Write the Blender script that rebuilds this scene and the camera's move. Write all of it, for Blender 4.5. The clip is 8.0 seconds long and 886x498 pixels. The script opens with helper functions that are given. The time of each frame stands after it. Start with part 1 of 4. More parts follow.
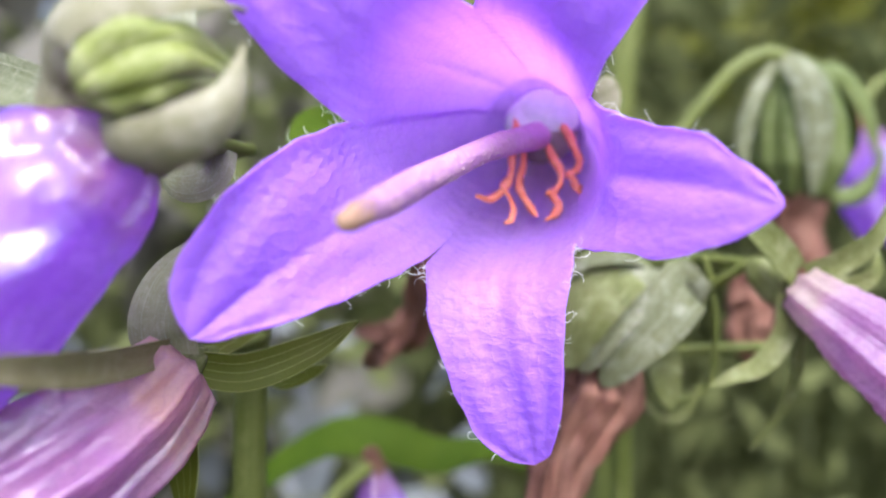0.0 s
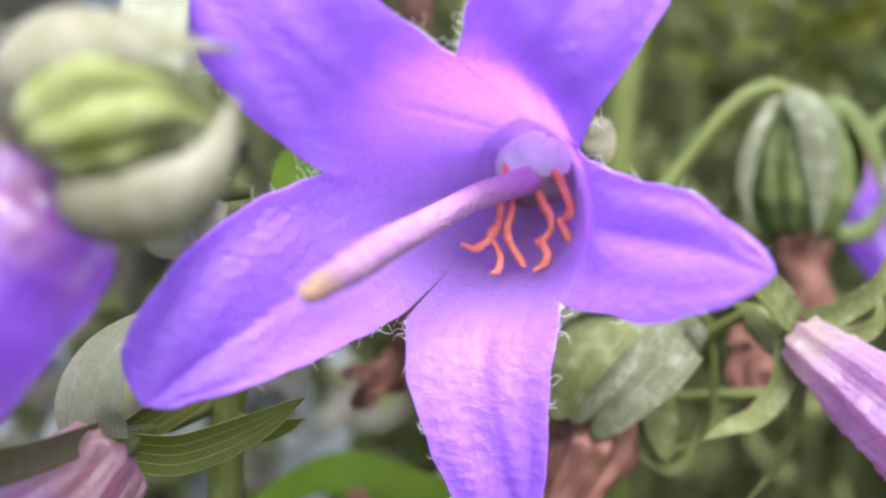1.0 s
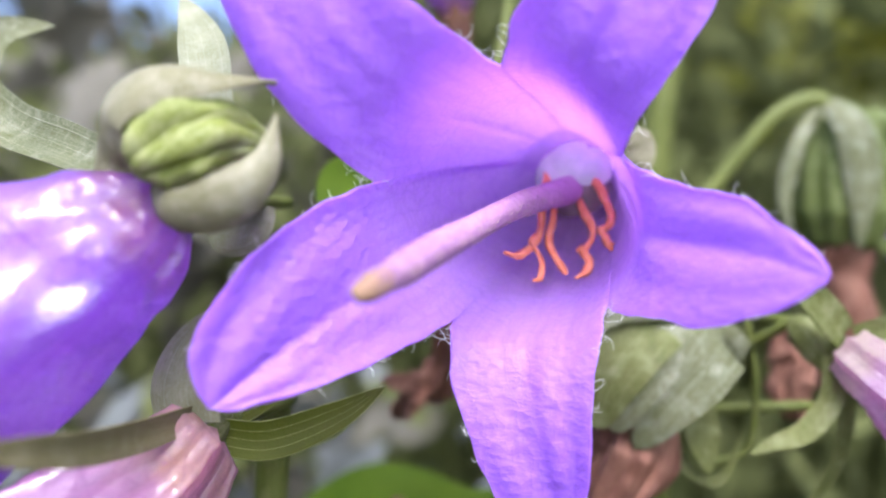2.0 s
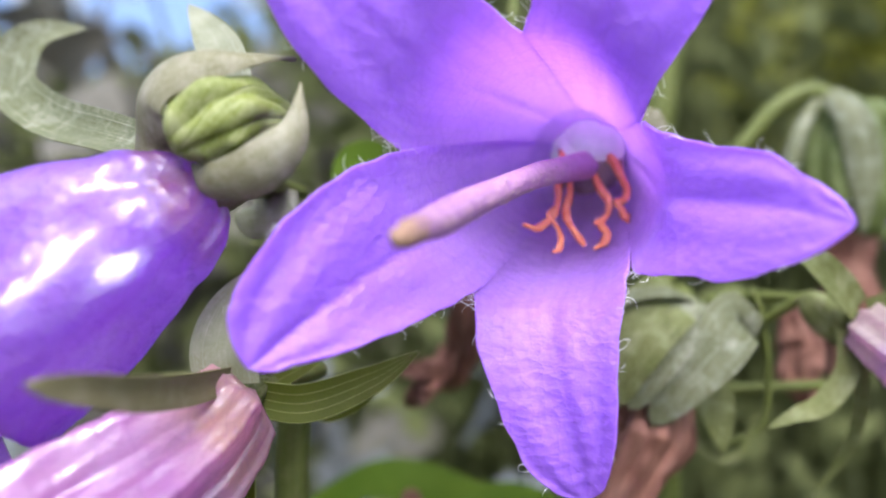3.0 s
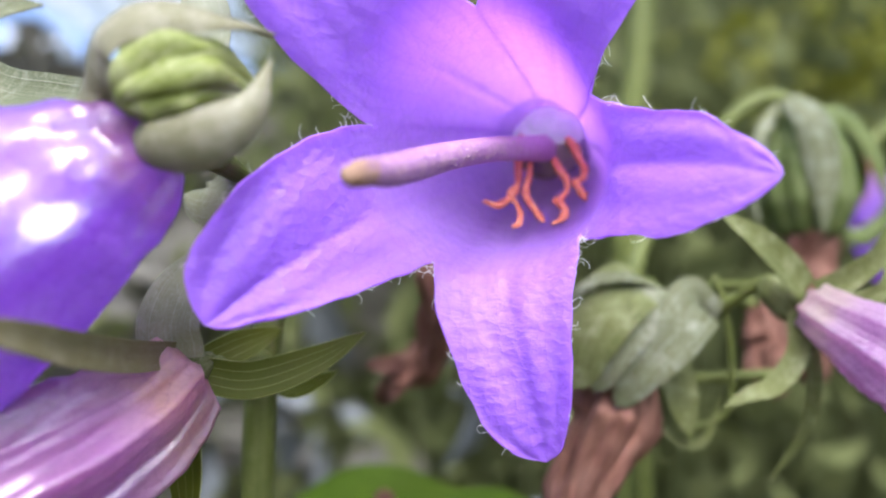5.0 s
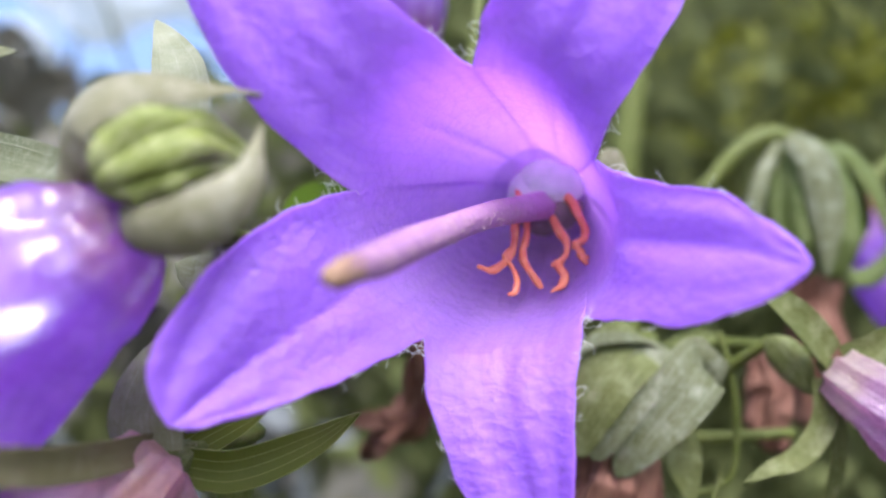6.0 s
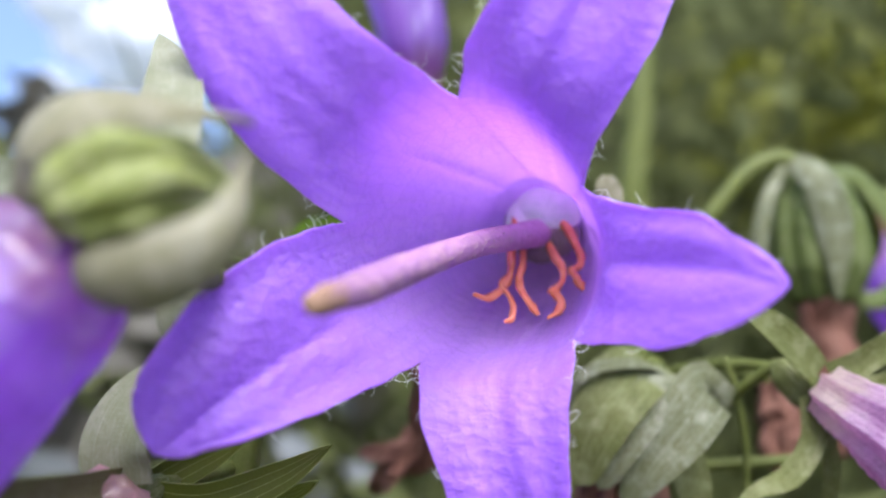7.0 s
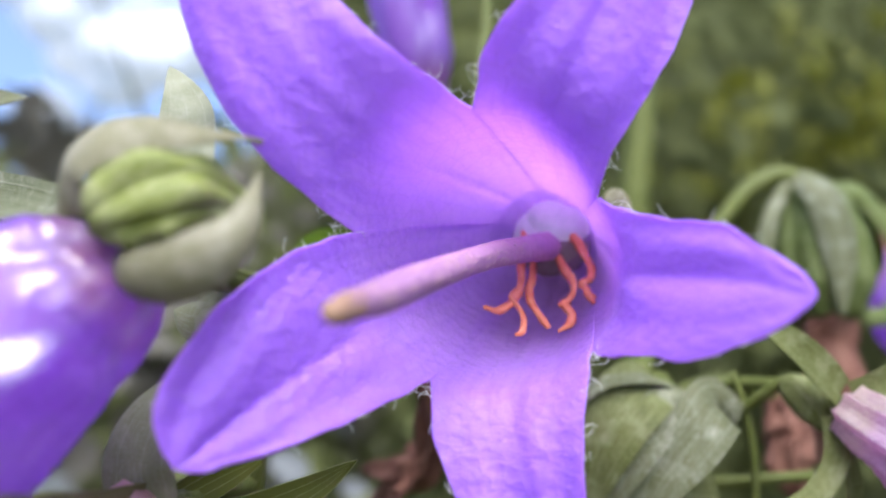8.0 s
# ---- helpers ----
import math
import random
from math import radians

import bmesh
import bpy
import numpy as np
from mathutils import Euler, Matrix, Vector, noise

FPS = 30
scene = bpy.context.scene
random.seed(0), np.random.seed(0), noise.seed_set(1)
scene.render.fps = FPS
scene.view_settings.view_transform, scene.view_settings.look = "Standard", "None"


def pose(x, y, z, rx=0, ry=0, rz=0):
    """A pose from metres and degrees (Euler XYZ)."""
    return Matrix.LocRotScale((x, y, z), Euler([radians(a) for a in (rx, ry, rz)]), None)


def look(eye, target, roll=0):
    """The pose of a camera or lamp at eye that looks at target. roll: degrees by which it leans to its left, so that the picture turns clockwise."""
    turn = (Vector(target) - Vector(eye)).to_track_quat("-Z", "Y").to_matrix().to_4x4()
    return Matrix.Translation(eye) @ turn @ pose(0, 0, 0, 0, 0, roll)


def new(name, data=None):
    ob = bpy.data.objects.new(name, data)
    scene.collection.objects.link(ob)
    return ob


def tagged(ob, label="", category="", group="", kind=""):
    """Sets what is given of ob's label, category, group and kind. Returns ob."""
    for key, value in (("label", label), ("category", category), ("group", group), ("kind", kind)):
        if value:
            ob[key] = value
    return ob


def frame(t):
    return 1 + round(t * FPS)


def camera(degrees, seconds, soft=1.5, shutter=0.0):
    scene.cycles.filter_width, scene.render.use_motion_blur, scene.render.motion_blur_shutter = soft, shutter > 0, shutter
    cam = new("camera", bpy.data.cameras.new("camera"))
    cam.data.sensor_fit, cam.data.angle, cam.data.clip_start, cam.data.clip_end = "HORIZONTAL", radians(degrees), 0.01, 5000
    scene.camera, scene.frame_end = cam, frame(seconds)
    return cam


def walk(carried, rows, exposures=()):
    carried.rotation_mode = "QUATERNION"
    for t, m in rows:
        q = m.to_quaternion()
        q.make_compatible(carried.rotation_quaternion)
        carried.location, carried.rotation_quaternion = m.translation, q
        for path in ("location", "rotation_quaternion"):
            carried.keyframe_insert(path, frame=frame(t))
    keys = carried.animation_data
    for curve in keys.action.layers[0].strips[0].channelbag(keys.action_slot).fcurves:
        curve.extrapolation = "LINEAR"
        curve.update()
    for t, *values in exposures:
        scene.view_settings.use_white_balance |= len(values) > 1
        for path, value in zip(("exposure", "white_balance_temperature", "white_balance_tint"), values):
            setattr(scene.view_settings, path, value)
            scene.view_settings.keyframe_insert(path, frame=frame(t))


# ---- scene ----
cam = camera(60.00, 8.0, soft=2.2)
PATH = [
    (0.0, look((-0.00105, -0.04301, 0.50207), (0.00040, 0.00676, 0.49753), 0.36)),
    (0.5, look((0.00060, -0.04213, 0.50277), (0.00148, 0.00774, 0.49930), 0.57)),
    (1.0, look((0.00056, -0.04058, 0.50463), (0.00158, 0.00926, 0.50077), 0.99)),
    (1.5, look((-0.00006, -0.04129, 0.50418), (0.00052, 0.00863, 0.50144), 0.89)),
    (2.8, look((-0.00039, -0.04206, 0.50264), (-0.00358, 0.00777, 0.50006), 1.00)),
    (3.0, look((-0.00220, -0.04252, 0.50043), (-0.00273, 0.00746, 0.49925), 0.20)),
    (3.5, look((0.00071, -0.04244, 0.49892), (-0.00123, 0.00748, 0.49693), 0.37)),
    (4.0, look((0.00027, -0.04428, 0.49509), (-0.00017, 0.00571, 0.49521), 0.12)),
    (4.2, look((-0.00110, -0.04539, 0.49370), (-0.00034, 0.00459, 0.49510), -0.02)),
    (5.5, look((0.00011, -0.04186, 0.49784), (0.00002, 0.00811, 0.49973), -0.32)),
    (6.0, look((-0.00065, -0.04010, 0.50003), (0.00050, 0.00985, 0.50199), 0.08)),
    (6.5, look((0.00110, -0.04087, 0.49883), (0.00094, 0.00894, 0.50326), -0.75)),
    (7.0, look((0.00127, -0.04068, 0.49957), (0.00089, 0.00914, 0.50382), -1.13)),
    (7.5, look((0.00087, -0.04041, 0.50011), (0.00070, 0.00942, 0.50426), -1.09)),
    (8.0, look((0.00008, -0.04024, 0.49923), (0.00018, 0.00947, 0.50463), -0.92)),
]
walk(cam, PATH, [(0.0, 2.07, 5540, 11), (1.5, 2.05, 5540, 11), (2.8, 1.78, 5520, 11), (3.0, 1.76, 5520, 11), (3.5, 1.88, 5550, 10), (5.5, 1.90, 5500, 10), (6.2, 1.70, 5500, 10), (8.0, 1.68, 5500, 10)])
cam.data.dof.use_dof = True
cam.data.dof.focus_distance = 0.0485
cam.data.dof.aperture_fstop = 18.0

# ---- light ----
world = bpy.data.worlds.new("daylight")
scene.world = world
world.use_nodes = True
wn = world.node_tree.nodes
sky = wn.new("ShaderNodeTexSky")
sky.sky_type, sky.sun_disc = "NISHITA", False
sky.sun_elevation, sky.sun_rotation = radians(57), radians(174)
sky.dust_density, sky.air_density = 7.0, 0.6
world.node_tree.links.new(sky.outputs[0], wn["Background"].inputs[0])
wn["Background"].inputs[1].default_value = 0.15

SUN_DIR = Vector((0.06, -0.54, 0.85)).normalized()
sun = new("sun", bpy.data.lights.new("sun", "SUN"))
sun.data.energy, sun.data.angle, sun.data.color = 0.68, radians(28), (1.0, 0.975, 0.95)
sun.matrix_world = look(SUN_DIR * 10, (0, 0, 0))


# ---- materials ----
class Mat:
    """A node material with small helpers for colour mixing and bump."""

    def __init__(self, name, rough=0.5, spec=0.4):
        self.m = bpy.data.materials.new(name)
        self.m.use_nodes = True
        self.t = self.m.node_tree
        self.b = self.t.nodes["Principled BSDF"]
        self.out = self.t.nodes["Material Output"]
        self.b.inputs["Roughness"].default_value = rough
        self.b.inputs["Specular IOR Level"].default_value = spec
        self.tc = self.t.nodes.new("ShaderNodeTexCoord")

    def n(self, kind, **kw):
        node = self.t.nodes.new(kind)
        for k, v in kw.items():
            if k == "ops":
                node.operation = v
            else:
                node.inputs[k].default_value = v
        return node

    def link(self, a, b):
        self.t.links.new(a, b)

    def noise(self, scale, detail=4.0, coord="Object", stretch=None, rough=0.55):
        node = self.n("ShaderNodeTexNoise", Scale=scale, Detail=detail, Roughness=rough)
        src = self.tc.outputs[coord]
        if stretch:
            mp = self.t.nodes.new("ShaderNodeMapping")
            mp.inputs["Scale"].default_value = stretch
            self.link(src, mp.inputs[0])
            src = mp.outputs[0]
        self.link(src, node.inputs["Vector"])
        return node.outputs["Fac"]

    def ramp(self, fac, stops):
        node = self.t.nodes.new("ShaderNodeValToRGB")
        cr = node.color_ramp
        while len(cr.elements) < len(stops):
            cr.elements.new(0.5)
        for e, (p, c) in zip(cr.elements, stops):
            e.position = p
            e.color = (*c, 1) if len(c) == 3 else c
        self.link(fac, node.inputs[0])
        return node.outputs[0]

    def mix(self, fac, a, b, blend="MIX"):
        node = self.t.nodes.new("ShaderNodeMix")
        node.data_type, node.blend_type = "RGBA", blend
        for sock, v in ((node.inputs[0], fac), (node.inputs[6], a), (node.inputs[7], b)):
            if isinstance(v, (int, float)):
                sock.default_value = v
            elif isinstance(v, tuple):
                sock.default_value = (*v, 1)
            else:
                self.link(v, sock)
        return node.outputs[2]

    def n_colour(self, scale):
        """A small shift of the object's coordinates by noise."""
        node = self.n("ShaderNodeTexNoise", Scale=scale, Detail=2.0)
        self.link(self.tc.outputs["Object"], node.inputs["Vector"])
        mul = self.t.nodes.new("ShaderNodeVectorMath")
        mul.operation = "SCALE"
        mul.inputs[3].default_value = 0.02
        self.link(node.outputs["Color"], mul.inputs[0])
        return mul.outputs[0]

    def uv(self):
        sep = self.t.nodes.new("ShaderNodeSeparateXYZ")
        self.link(self.tc.outputs["UV"], sep.inputs[0])
        return sep.outputs[0], sep.outputs[1]

    def math(self, op, a, b=0.0):
        node = self.t.nodes.new("ShaderNodeMath")
        node.operation = op
        for sock, v in zip(node.inputs, (a, b)):
            if isinstance(v, (int, float)):
                sock.default_value = v
            else:
                self.link(v, sock)
        return node.outputs[0]

    def bump(self, height, strength=0.3, dist=0.0002, under=None):
        node = self.n("ShaderNodeBump", Strength=strength, Distance=dist)
        self.link(height, node.inputs["Height"])
        if under is not None:
            self.link(under, node.inputs["Normal"])
        return node.outputs[0]

    def done(self, col, normal=None, glow=0.0, tint=None, rough=None):
        """Finish with a base colour; glow is the share of light let through a thin leaf."""
        self.link(col, self.b.inputs["Base Color"])
        if normal is not None:
            self.link(normal, self.b.inputs["Normal"])
        if rough is not None:
            self.link(rough, self.b.inputs["Roughness"])
        if glow:
            tr = self.t.nodes.new("ShaderNodeBsdfTranslucent")
            self.link(self.mix(0.0, col, col) if tint is None else self.mix(0.6, col, tint), tr.inputs[0])
            if normal is not None:
                self.link(normal, tr.inputs["Normal"])
            mx = self.t.nodes.new("ShaderNodeMixShader")
            if isinstance(glow, float):
                mx.inputs[0].default_value = glow
            else:
                self.link(glow, mx.inputs[0])
            self.link(self.b.outputs[0], mx.inputs[1])
            self.link(tr.outputs[0], mx.inputs[2])
            self.link(mx.outputs[0], self.out.inputs[0])
        return self.m


def petal_material(name, body, pale, throat, rough=0.32, relief=1.0, gloss=0.0, seen_through=(0.80, 0.52, 0.90), patchy=0.0, streaks=0.0):
    k = Mat(name, rough, 0.5)
    k.b.inputs["Coat Weight"].default_value, k.b.inputs["Coat Roughness"].default_value = gloss, 0.24 if seen_through[2] > 0.95 else 0.07
    k.b.inputs["Coat IOR"].default_value = 1.5 if seen_through[2] > 0.95 else 2.3
    u, v = k.uv()
    root = tuple(0.62 * c + 0.32 * w for c, w in zip(throat, (0.96, 0.92, 0.98))) if seen_through[2] > 0.95 else throat
    rays = k.math("MULTIPLY", k.math("SUBTRACT", k.noise(1.0, 4, "UV", (15.0, 1.3, 1.0)), 0.5), 0.22)
    base = k.ramp(k.math("ADD", v, rays), [(0.0, root), (0.11, root), (0.23, throat), (0.33, pale), (0.50, body)])
    blot = k.noise(420, 3)
    base = k.mix(k.ramp(blot, [(0.35, (0, 0, 0)), (0.7, (0.7, 0.7, 0.7))]), base, k.mix(0.35, base, pale))
    if streaks:
        line = k.noise(1.0, 5, "UV", (11.0, 1.1, 1.0))
        base = k.mix(k.ramp(line, [(0.42, (0, 0, 0)), (0.66, (streaks,) * 3)]), base, tuple(0.35 + 0.65 * c for c in pale))
    # pale speckle: fine grain, with the petal's tiny sparkles put into the colour too
    fine = k.noise(3200, 4)
    base = k.mix(k.ramp(fine, [(0.50, (0, 0, 0)), (0.75, (0.44, 0.44, 0.44))]), base, pale)
    # branching veins, darker than the petal, running out from the throat
    wob = k.noise(260, 4)
    uw = k.math("ADD", u, k.math("MULTIPLY", k.math("SUBTRACT", wob, 0.5), 0.22))
    line = k.math("ABSOLUTE", k.math("SINE", k.math("MULTIPLY", uw, 25.0)))
    vein = k.ramp(line, [(0.0, (1, 1, 1)), (0.10, (0, 0, 0))])
    base = k.mix(k.math("MULTIPLY", vein, 0.30), base, tuple(c * 0.5 for c in body))
    # a faint net of finer veins
    warp = k.mix(0.05, k.tc.outputs["Object"], k.n_colour(900))
    net = k.n("ShaderNodeTexVoronoi", Scale=620.0)
    net.feature = "DISTANCE_TO_EDGE"
    k.link(warp, net.inputs["Vector"])
    web = k.ramp(net.outputs["Distance"], [(0.0, (1, 1, 1)), (0.10, (0, 0, 0))])
    base = k.mix(k.math("MULTIPLY", web, 0.16), base, tuple(c * 0.5 for c in body))
    # crinkles across the lobe, cells, and a papery grain
    cr = k.noise(330, 6, "Object", (0.8, 1.0, 1.9), 0.62)
    cr = k.math("ADD", k.math("MULTIPLY", cr, 0.85), k.math("MULTIPLY", k.noise(420, 4, rough=0.6), 0.15))
    ridged = k.math("ABSOLUTE", k.math("SUBTRACT", cr, 0.5))
    cells = k.n("ShaderNodeTexVoronoi", Scale=1300.0)
    k.link(k.tc.outputs["Object"], cells.inputs["Vector"])
    nrm = k.bump(k.math("MULTIPLY", ridged, -1.0), 0.55 * relief, 0.0010)
    nrm = k.bump(cells.outputs["Distance"], 0.60 * relief, 0.00026, nrm)
    nrm = k.bump(k.math("ADD", vein, k.math("MULTIPLY", web, 0.5)), 0.30 * relief, 0.00015, nrm)
    k.b.inputs["Sheen Weight"].default_value = 0.05
    shine = k.ramp(k.noise(1500, 3), [(0.35, (rough - 0.10,) * 3), (0.70, (rough + 0.16,) * 3)])
    waves = k.bump(k.noise(1.0, 2, "UV", (4.2, 1.5, 1.0) if patchy > 0.6 else (9.0, 0.8, 1.0)), patchy, 0.008)
    k.link(k.bump(k.noise(1500, 4), (0.25 if patchy else 1.0) * relief, 0.0007, waves), k.b.inputs["Coat Normal"])
    # the bell's tube is thinner than its lobes and lets more light through
    thin = k.ramp(v, [(0.20, (0.68,) * 3), (0.46, (0.60,) * 3)])
    return k.done(base, nrm, thin, seen_through, shine)


def leaf_material(name, dark, light, downy, rough=0.55, glow=0.22, veins=3.0, lines=0.35, soft=1.0, spec=0.2):
    k = Mat(name, rough, spec)
    u, v = k.uv()
    big = k.noise(150, 4)
    base = k.mix(k.ramp(big, [(0.30, (0, 0, 0)), (0.75, (1, 1, 1))]), dark, light)
    streak = k.noise(6.0, 5, "UV", (7.0, 0.9, 1.0))
    base = k.mix(k.ramp(streak, [(0.40, (0, 0, 0)), (0.72, (0.32 * soft,) * 3)]), base, downy)
    down = k.noise(5200, 3)
    base = k.mix(k.ramp(down, [(0.50, (0, 0, 0)), (0.80, (0.45 * soft,) * 3)]), base, downy)
    patch = k.noise(700, 5)
    base = k.mix(k.ramp(patch, [(0.50, (0, 0, 0)), (0.72, (0.45 * soft,) * 3)]), base, downy)
    line = k.math("ABSOLUTE", k.math("SINE", k.math("MULTIPLY", k.math("SUBTRACT", u, 0.5), 3.1416 * veins)))
    vein = k.ramp(line, [(0.0, (1, 1, 1)), (0.15, (0, 0, 0))])
    base = k.mix(k.math("MULTIPLY", vein, lines), base, downy)
    nrm = k.bump(streak, 0.25 * soft, 0.0004)
    nrm = k.bump(down, 0.30, 0.00010, nrm)
    nrm = k.bump(vein, min(0.35, lines), 0.0002, nrm)
    return k.done(base, nrm, glow)


VIOLET_TONES = ((0.420, 0.192, 0.85), (0.50, 0.265, 0.88), (0.71, 0.45, 0.95))
VIOLET = petal_material("violet_petal", *VIOLET_TONES, 0.38, 0.5, 0.35, (0.78, 0.46, 0.97))
VIOLET_CRINKLED = petal_material("violet_crinkled_petal", *VIOLET_TONES, 0.36, 0.8, 0.70, (0.78, 0.46, 0.97))
VIOLET_OUT = petal_material("violet_petal_outside", (0.285, 0.088, 0.54), (0.33, 0.14, 0.59), (0.31, 0.115, 0.12), 0.34, 0.8, 1.0, (0.50, 0.24, 0.82), 0.8, 0.5)
PINK = petal_material("mauve_pink_petal", (0.41, 0.165, 0.41), (0.55, 0.30, 0.42), (0.58, 0.34, 0.25), 0.34, 0.6, 0.9, (0.56, 0.30, 0.54), 0.5, 0.25)
PINK_PALE = petal_material("pale_pink_petal", (0.36, 0.175, 0.36), (0.54, 0.36, 0.48), (0.56, 0.46, 0.36), 0.28, 0.8, 0.8, (0.60, 0.36, 0.58))
SEPAL = leaf_material("downy_sepal", (0.056, 0.068, 0.008), (0.098, 0.112, 0.020), (0.29, 0.295, 0.16))
SEPAL_GREY = leaf_material("grey_downy_sepal", (0.056, 0.066, 0.016), (0.104, 0.112, 0.042), (0.35, 0.355, 0.27))
SEPAL_TAN = leaf_material("tan_downy_sepal", (0.112, 0.106, 0.037), (0.24, 0.225, 0.135), (0.47, 0.445, 0.37), soft=0.7, lines=0.05)
SEPAL_PALE = leaf_material("pale_downy_sepal", (0.13, 0.135, 0.06), (0.26, 0.265, 0.17), (0.48, 0.49, 0.44), soft=0.4, lines=0.15)
SEPAL_LIME = leaf_material("yellow_green_sepal", (0.058, 0.082, 0.012), (0.105, 0.130, 0.030), (0.235, 0.255, 0.14), soft=0.6)
SEPAL_BROWN = leaf_material("brownish_sepal", (0.105, 0.098, 0.038), (0.17, 0.15, 0.070), (0.24, 0.215, 0.13))
LEAF = leaf_material("green_leaf", (0.050, 0.062, 0.002), (0.082, 0.094, 0.006), (0.25, 0.27, 0.09), 0.60, 0.25, 4.0, 0.85, 0.0)
LEAF_BRIGHT = leaf_material("bright_green_leaf", (0.034, 0.064, 0.001), (0.056, 0.090, 0.003), (0.08, 0.11, 0.008), 0.7, 0.35, 9.0, 0.25, 0.3, 0.12)
BUD = leaf_material("yellow_green_bud", (0.105, 0.135, 0.016), (0.21, 0.235, 0.045), (0.46, 0.47, 0.26), 0.5, 0.2, 7.0)
STEM = leaf_material("green_stem", (0.056, 0.070, 0.008), (0.092, 0.106, 0.018), (0.15, 0.165, 0.06), 0.5, 0.05, 2.0)


def plain(name, dark, light, scale, rough=0.6, glow=0.0, bump=0.4, spec=0.35):
    k = Mat(name, rough, spec)
    f = k.noise(scale, 5)
    col = k.mix(k.ramp(f, [(0.35, (0, 0, 0)), (0.68, (1, 1, 1))]), dark, light)
    nrm = k.bump(k.noise(scale * 2.3, 4), bump, 0.35 / scale)
    return k.done(col, nrm, glow)


def style_material():
    """Rosy at the foot, lightened there against the throat's shade, and darker lilac further out."""
    k = Mat("style_flesh", 0.6, 0.35)
    u, v = k.uv()
    f = k.noise(700, 5)
    col = k.ramp(k.math("ADD", v, k.math("MULTIPLY", k.math("SUBTRACT", f, 0.5), 0.2)), [(0.0, (0.64, 0.42, 0.52)), (0.30, (0.44, 0.24, 0.36)), (0.62, (0.30, 0.155, 0.30)), (0.88, (0.26, 0.135, 0.24)), (0.97, (0.26, 0.155, 0.115))])
    col = k.mix(k.ramp(k.noise(1300, 4), [(0.46, (0, 0, 0)), (0.66, (0.55,) * 3)]), col, (0.40, 0.25, 0.26))
    return k.done(col, k.bump(k.noise(1600, 4), 1.0, 0.0003), 0.2)


STYLE = style_material()
STIGMA = plain("stigma_cream", (0.22, 0.13, 0.085), (0.30, 0.185, 0.11), 1500, 0.7, 0.1)
POLLEN = plain("pollen_cream", (0.42, 0.29, 0.32), (0.54, 0.40, 0.42), 2500, 0.9)
ANTHER = plain("orange_anther", (0.76, 0.22, 0.10), (0.90, 0.36, 0.19), 1400, 0.55, 0.1)
DISC = plain("nectar_disc_white", (0.66, 0.80, 0.60), (0.82, 0.92, 0.74), 500, 0.6, 0.15)
DISC_DULL = plain("filament_grey", (0.20, 0.17, 0.13), (0.34, 0.30, 0.24), 500, 0.7, 0.05)
def withered_material():
    """Dry brown tissue, streaked along its length with fine folds."""
    k = Mat("withered_brown", 0.75, 0.25)
    streak = k.noise(1.0, 6, "UV", (26.0, 2.4, 1.0), 0.6)
    blot = k.noise(420, 4)
    col = k.mix(k.ramp(streak, [(0.34, (0, 0, 0)), (0.66, (1, 1, 1))]), (0.082, 0.032, 0.020), (0.225, 0.105, 0.068))
    col = k.mix(k.ramp(blot, [(0.45, (0, 0, 0)), (0.75, (0.6, 0.6, 0.6))]), col, (0.27, 0.15, 0.105))
    return k.done(col, k.bump(blot, 0.5, 0.0005, k.bump(streak, 1.0, 0.0012)), 0.12)


WITHER = withered_material()
HAIR = plain("white_hair", (0.75, 0.75, 0.72), (0.88, 0.88, 0.86), 300, 0.4, 0.3)
SOIL = plain("meadow_soil", (0.09, 0.092, 0.045), (0.14, 0.138, 0.07), 9, 0.9)


def cloud_material():
    k = Mat("glowing_cloud", 1.0, 0.0)
    soft = k.ramp(k.noise(0.02, 4), [(0.3, (0.32, 0.36, 0.42)), (0.7, (0.46, 0.46, 0.46))])
    # the cloud glows by itself; no sun makes this brightness
    k.link(soft, k.b.inputs["Emission Color"])
    k.b.inputs["Emission Strength"].default_value = 0.34
    return k.done(soft)


CLOUD = cloud_material()
GRASS = plain("meadow_green", (0.082, 0.094, 0.030), (0.120, 0.132, 0.046), 9, 0.7, 0.45, spec=0.15)
BLADES = plain("tall_grass_olive", (0.050, 0.060, 0.016), (0.092, 0.100, 0.034), 6, 0.6, 0.3)
DRY = plain("dry_grass_beige", (0.088, 0.082, 0.058), (0.145, 0.135, 0.11), 20, 0.7, 0.2)
LIME = plain("yellow_green_leaf", (0.12, 0.13, 0.010), (0.20, 0.21, 0.02), 60, 0.6, 0.3)
SILVER = plain("silvery_leaf", (0.075, 0.082, 0.078), (0.13, 0.138, 0.138), 60, 0.6, 0.15)
HEDGE = plain("hedge_green", (0.07, 0.08, 0.024), (0.13, 0.138, 0.044), 2.0, 0.6, 0.25)

# ---- building helpers: shapes are drawn in centimetres round the flower, half a metre over the ground ----
CM = 0.01
LIFT = 0.5


def at(p):
    return Vector((p[0] * CM, p[1] * CM, LIFT + p[2] * CM))


def thing(name, base, label, category, group=""):
    ob = new(name)
    ob.empty_display_size = 0.005
    ob.location = at(base)
    return tagged(ob, label, category, group)


